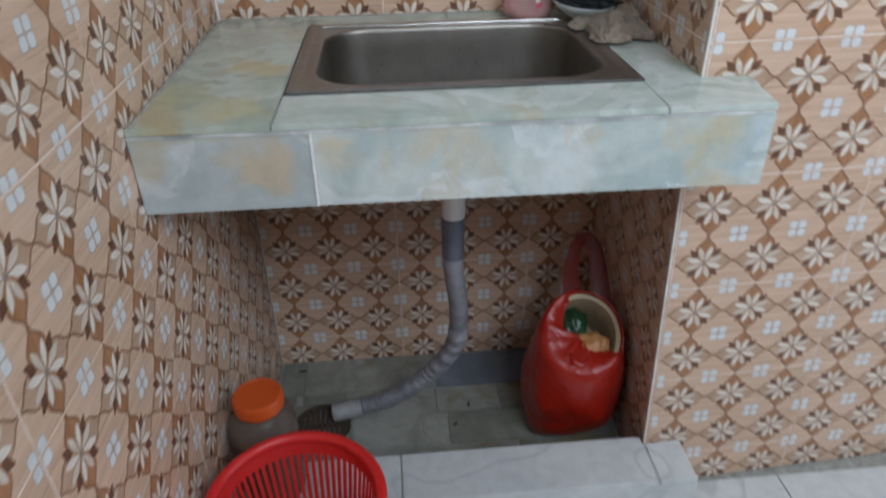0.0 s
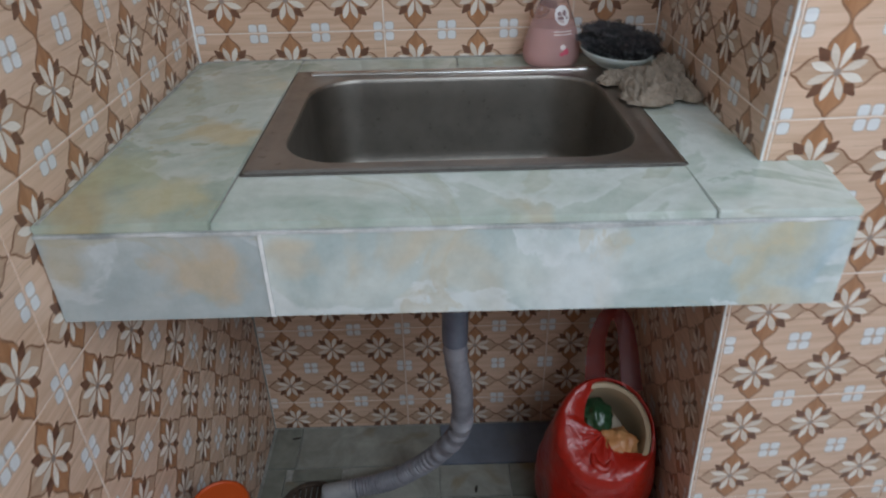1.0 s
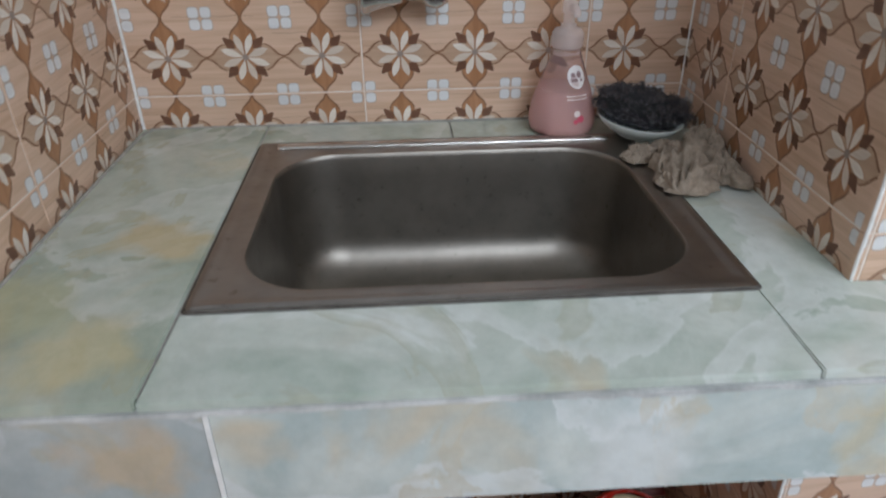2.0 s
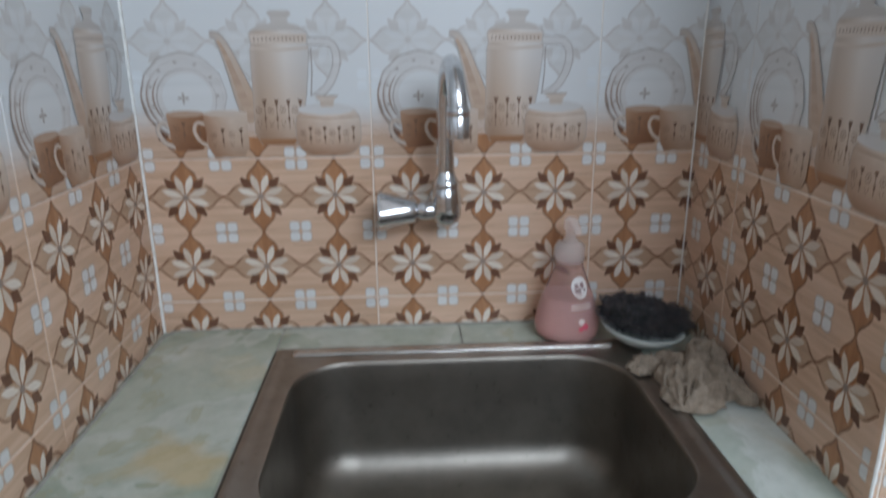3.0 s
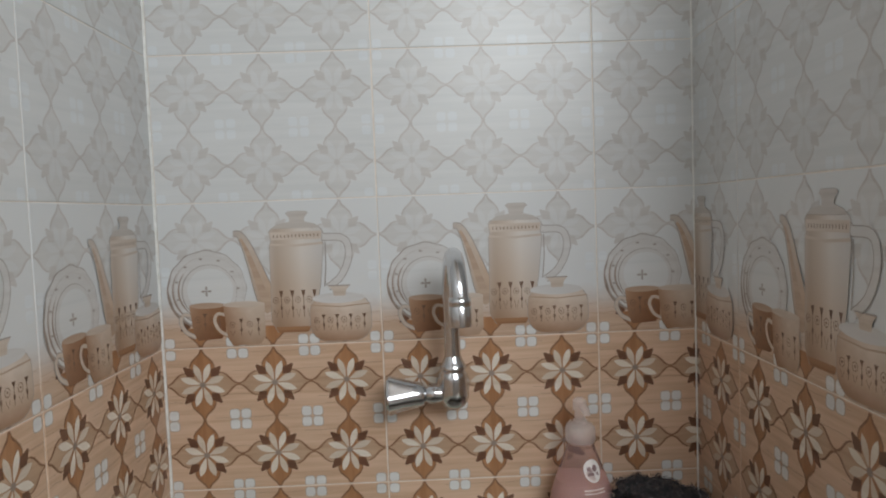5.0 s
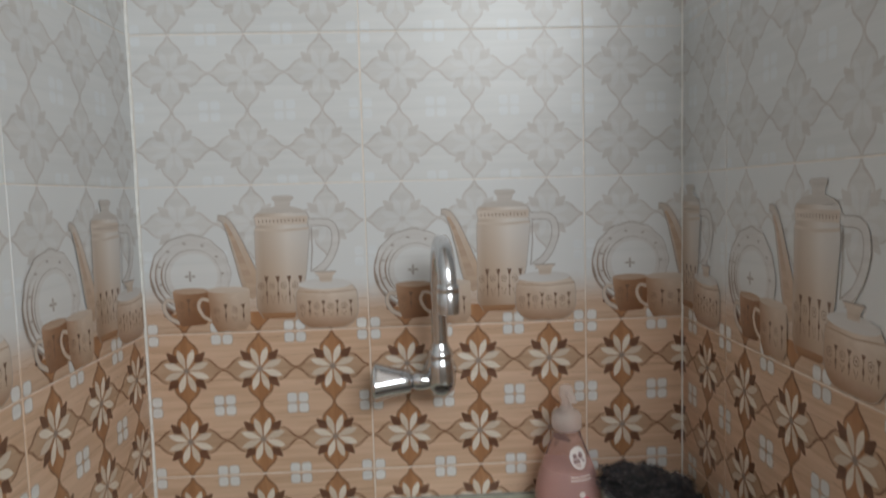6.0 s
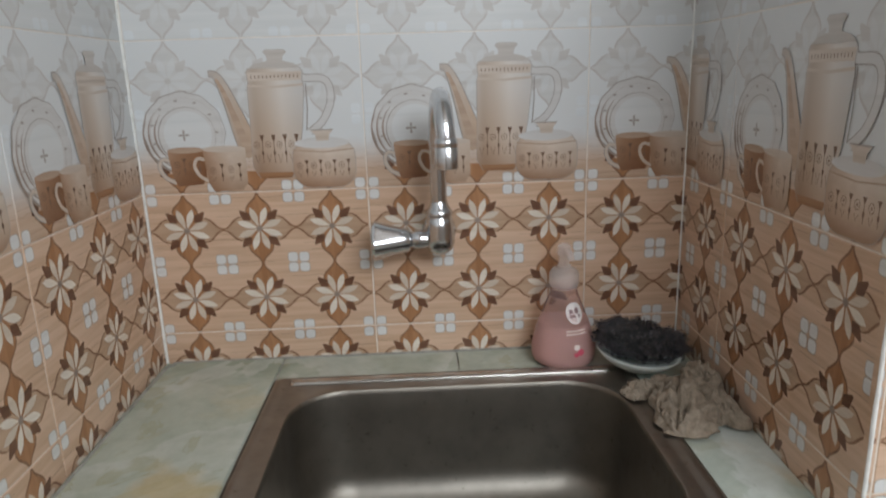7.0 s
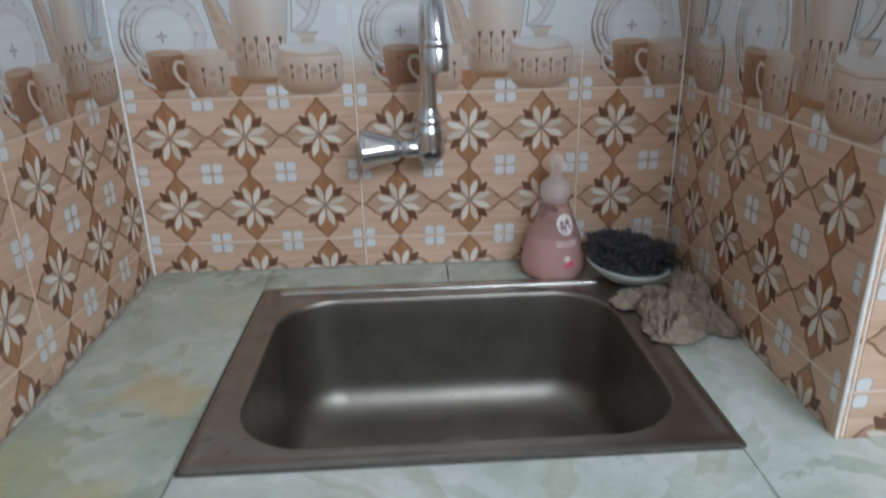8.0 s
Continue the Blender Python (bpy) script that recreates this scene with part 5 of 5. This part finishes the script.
    for k in range(7):
        a, z = 3.55 + 0.06 * (k % 2), 0.10 + 0.028 * k
        q = Vector((-0.0905 - 0.004 * math.sin(z * 20), -0.045, z))
        bm = bmesh.new()
        bmesh.ops.create_icosphere(bm, subdivisions=1, radius=0.004)
        bmesh.ops.scale(bm, verts=bm.verts, vec=(0.5, 1.4, 1.0 + 0.4 * (k % 3)))
        bmesh.ops.translate(bm, verts=bm.verts, vec=q)
        part("print_mark", bm, LABEL_WHITE, b, "faded white print")
    # what it holds
    turn = Matrix((right, up, normal)).transposed().to_4x4()
    c = thing("plastic_tub", Matrix.Translation(rim_c) @ turn, "cream plastic tub leaning in the red bag", "tub")
    bm = bmesh.new()
    loft(bm, [circle(r, z, 48, 0, 0, 1, 1.12) for r, z in ((0.040, -0.13), (0.050, -0.128), (0.069, -0.006), (0.076, -0.003), (0.0765, 0.004), (0.0735, 0.007), (0.068, 0.005), (0.066, -0.004), (0.048, -0.12))], True, True)
    bmesh.ops.recalc_face_normals(bm, faces=bm.faces)
    part("tub_body", bm, CREAM, c, smooth=45)
    for (u, v, w), r, mat, label in (((-0.014, 0.026, -0.016), (0.027, 0.030, 0.022), GREEN, "shiny dark green wrapped packet in the tub"), ((0.022, -0.016, -0.016), (0.036, 0.030, 0.020), TAN, "crinkled tan wrapped packet in the tub"), ((-0.022, -0.02, -0.03), (0.03, 0.03, 0.02), GREEN, "dark green wrapped packet deep in the tub")):
        bm = bmesh.new()
        bmesh.ops.create_icosphere(bm, subdivisions=4, radius=1.0)
        for q in bm.verts:
            k = 1 + 0.25 * noise.noise(q.co * 2.3 + Vector((u, v, w)) * 90) + 0.14 * noise.noise(q.co * 6)
            q.co = Vector((q.co.x * r[0], q.co.y * r[1], q.co.z * r[2])) * k
        ob = finish("grocery_packet", bm, mat, None, "", smooth="all")
        ob.matrix_basis = Matrix.Translation(rim_c + right * u + up * v + normal * w) @ turn
        tagged(ob, label, "packet", "groceries in the bag")
    return b


carrier_bag()

# ---- tiles on the walls ----
clad(wall_back, (WL, 0, 0), (1, 0, 0), CORNER_X - WL + 0.030, 0.305 - WL, ROOM_H)
clad(wall_left, (WL, ROOM_Y0, 0), (0, 1, 0), DEPTH - 0.0005, (DEPTH - 0.290) % STEP_U, ROOM_H)
edge = Vector((PIER_X - CORNER_X, PIER_Y, 0))
clad(wall_right, (CORNER_X, -0.0005, 0), edge, edge.length, 0.141, ROOM_H, tip=LEAN)
clad(wall_right, (PIER_X - 0.0004, PIER_Y, 0), (1, SKEW, 0), ROOM_X1 - PIER_X - 0.04, 0.0085, ROOM_H, lean=LEAN)

# white cement in the upright corners
for wall, x, y, r, z0 in ((wall_left, WL + 0.0005, -0.0005, 0.0024, TOP), (wall_left, WL + 0.0005, -0.0005, 0.0020, 0.0), (wall_right, CORNER_X - 0.0005, -0.0008, 0.0016, TOP), (wall_right, PIER_X + 0.0012, PIER_Y + 0.0008, 0.0017, 0.0)):
    z1 = TOP - 0.12 if z0 == 0.0 and wall is wall_left else ROOM_H
    n = int((z1 - z0) / 0.03)
    pts = [(x + (LEAN * max(0.0, LEAN_Z - z0 - (z1 - z0) * k / n) if z0 == 0.0 and wall is wall_right else 0.0) + 0.0006 * noise.noise(Vector((0.3, k * 0.7, 1))), y + 0.0005 * noise.noise(Vector((k * 0.6, 0.2, 4))), z0 + (z1 - z0) * k / n) for k in range(n + 1)]
    bm = bmesh.new()
    tube(bm, pts, [r * (1 + 0.3 * noise.noise(Vector((k * 0.9, r * 900, 0)))) for k in range(n + 1)], 8)
    part("grout_line", bm, GROUT_GREY if z0 == 0.0 and wall is wall_left else GROUT_WHITE, wall)
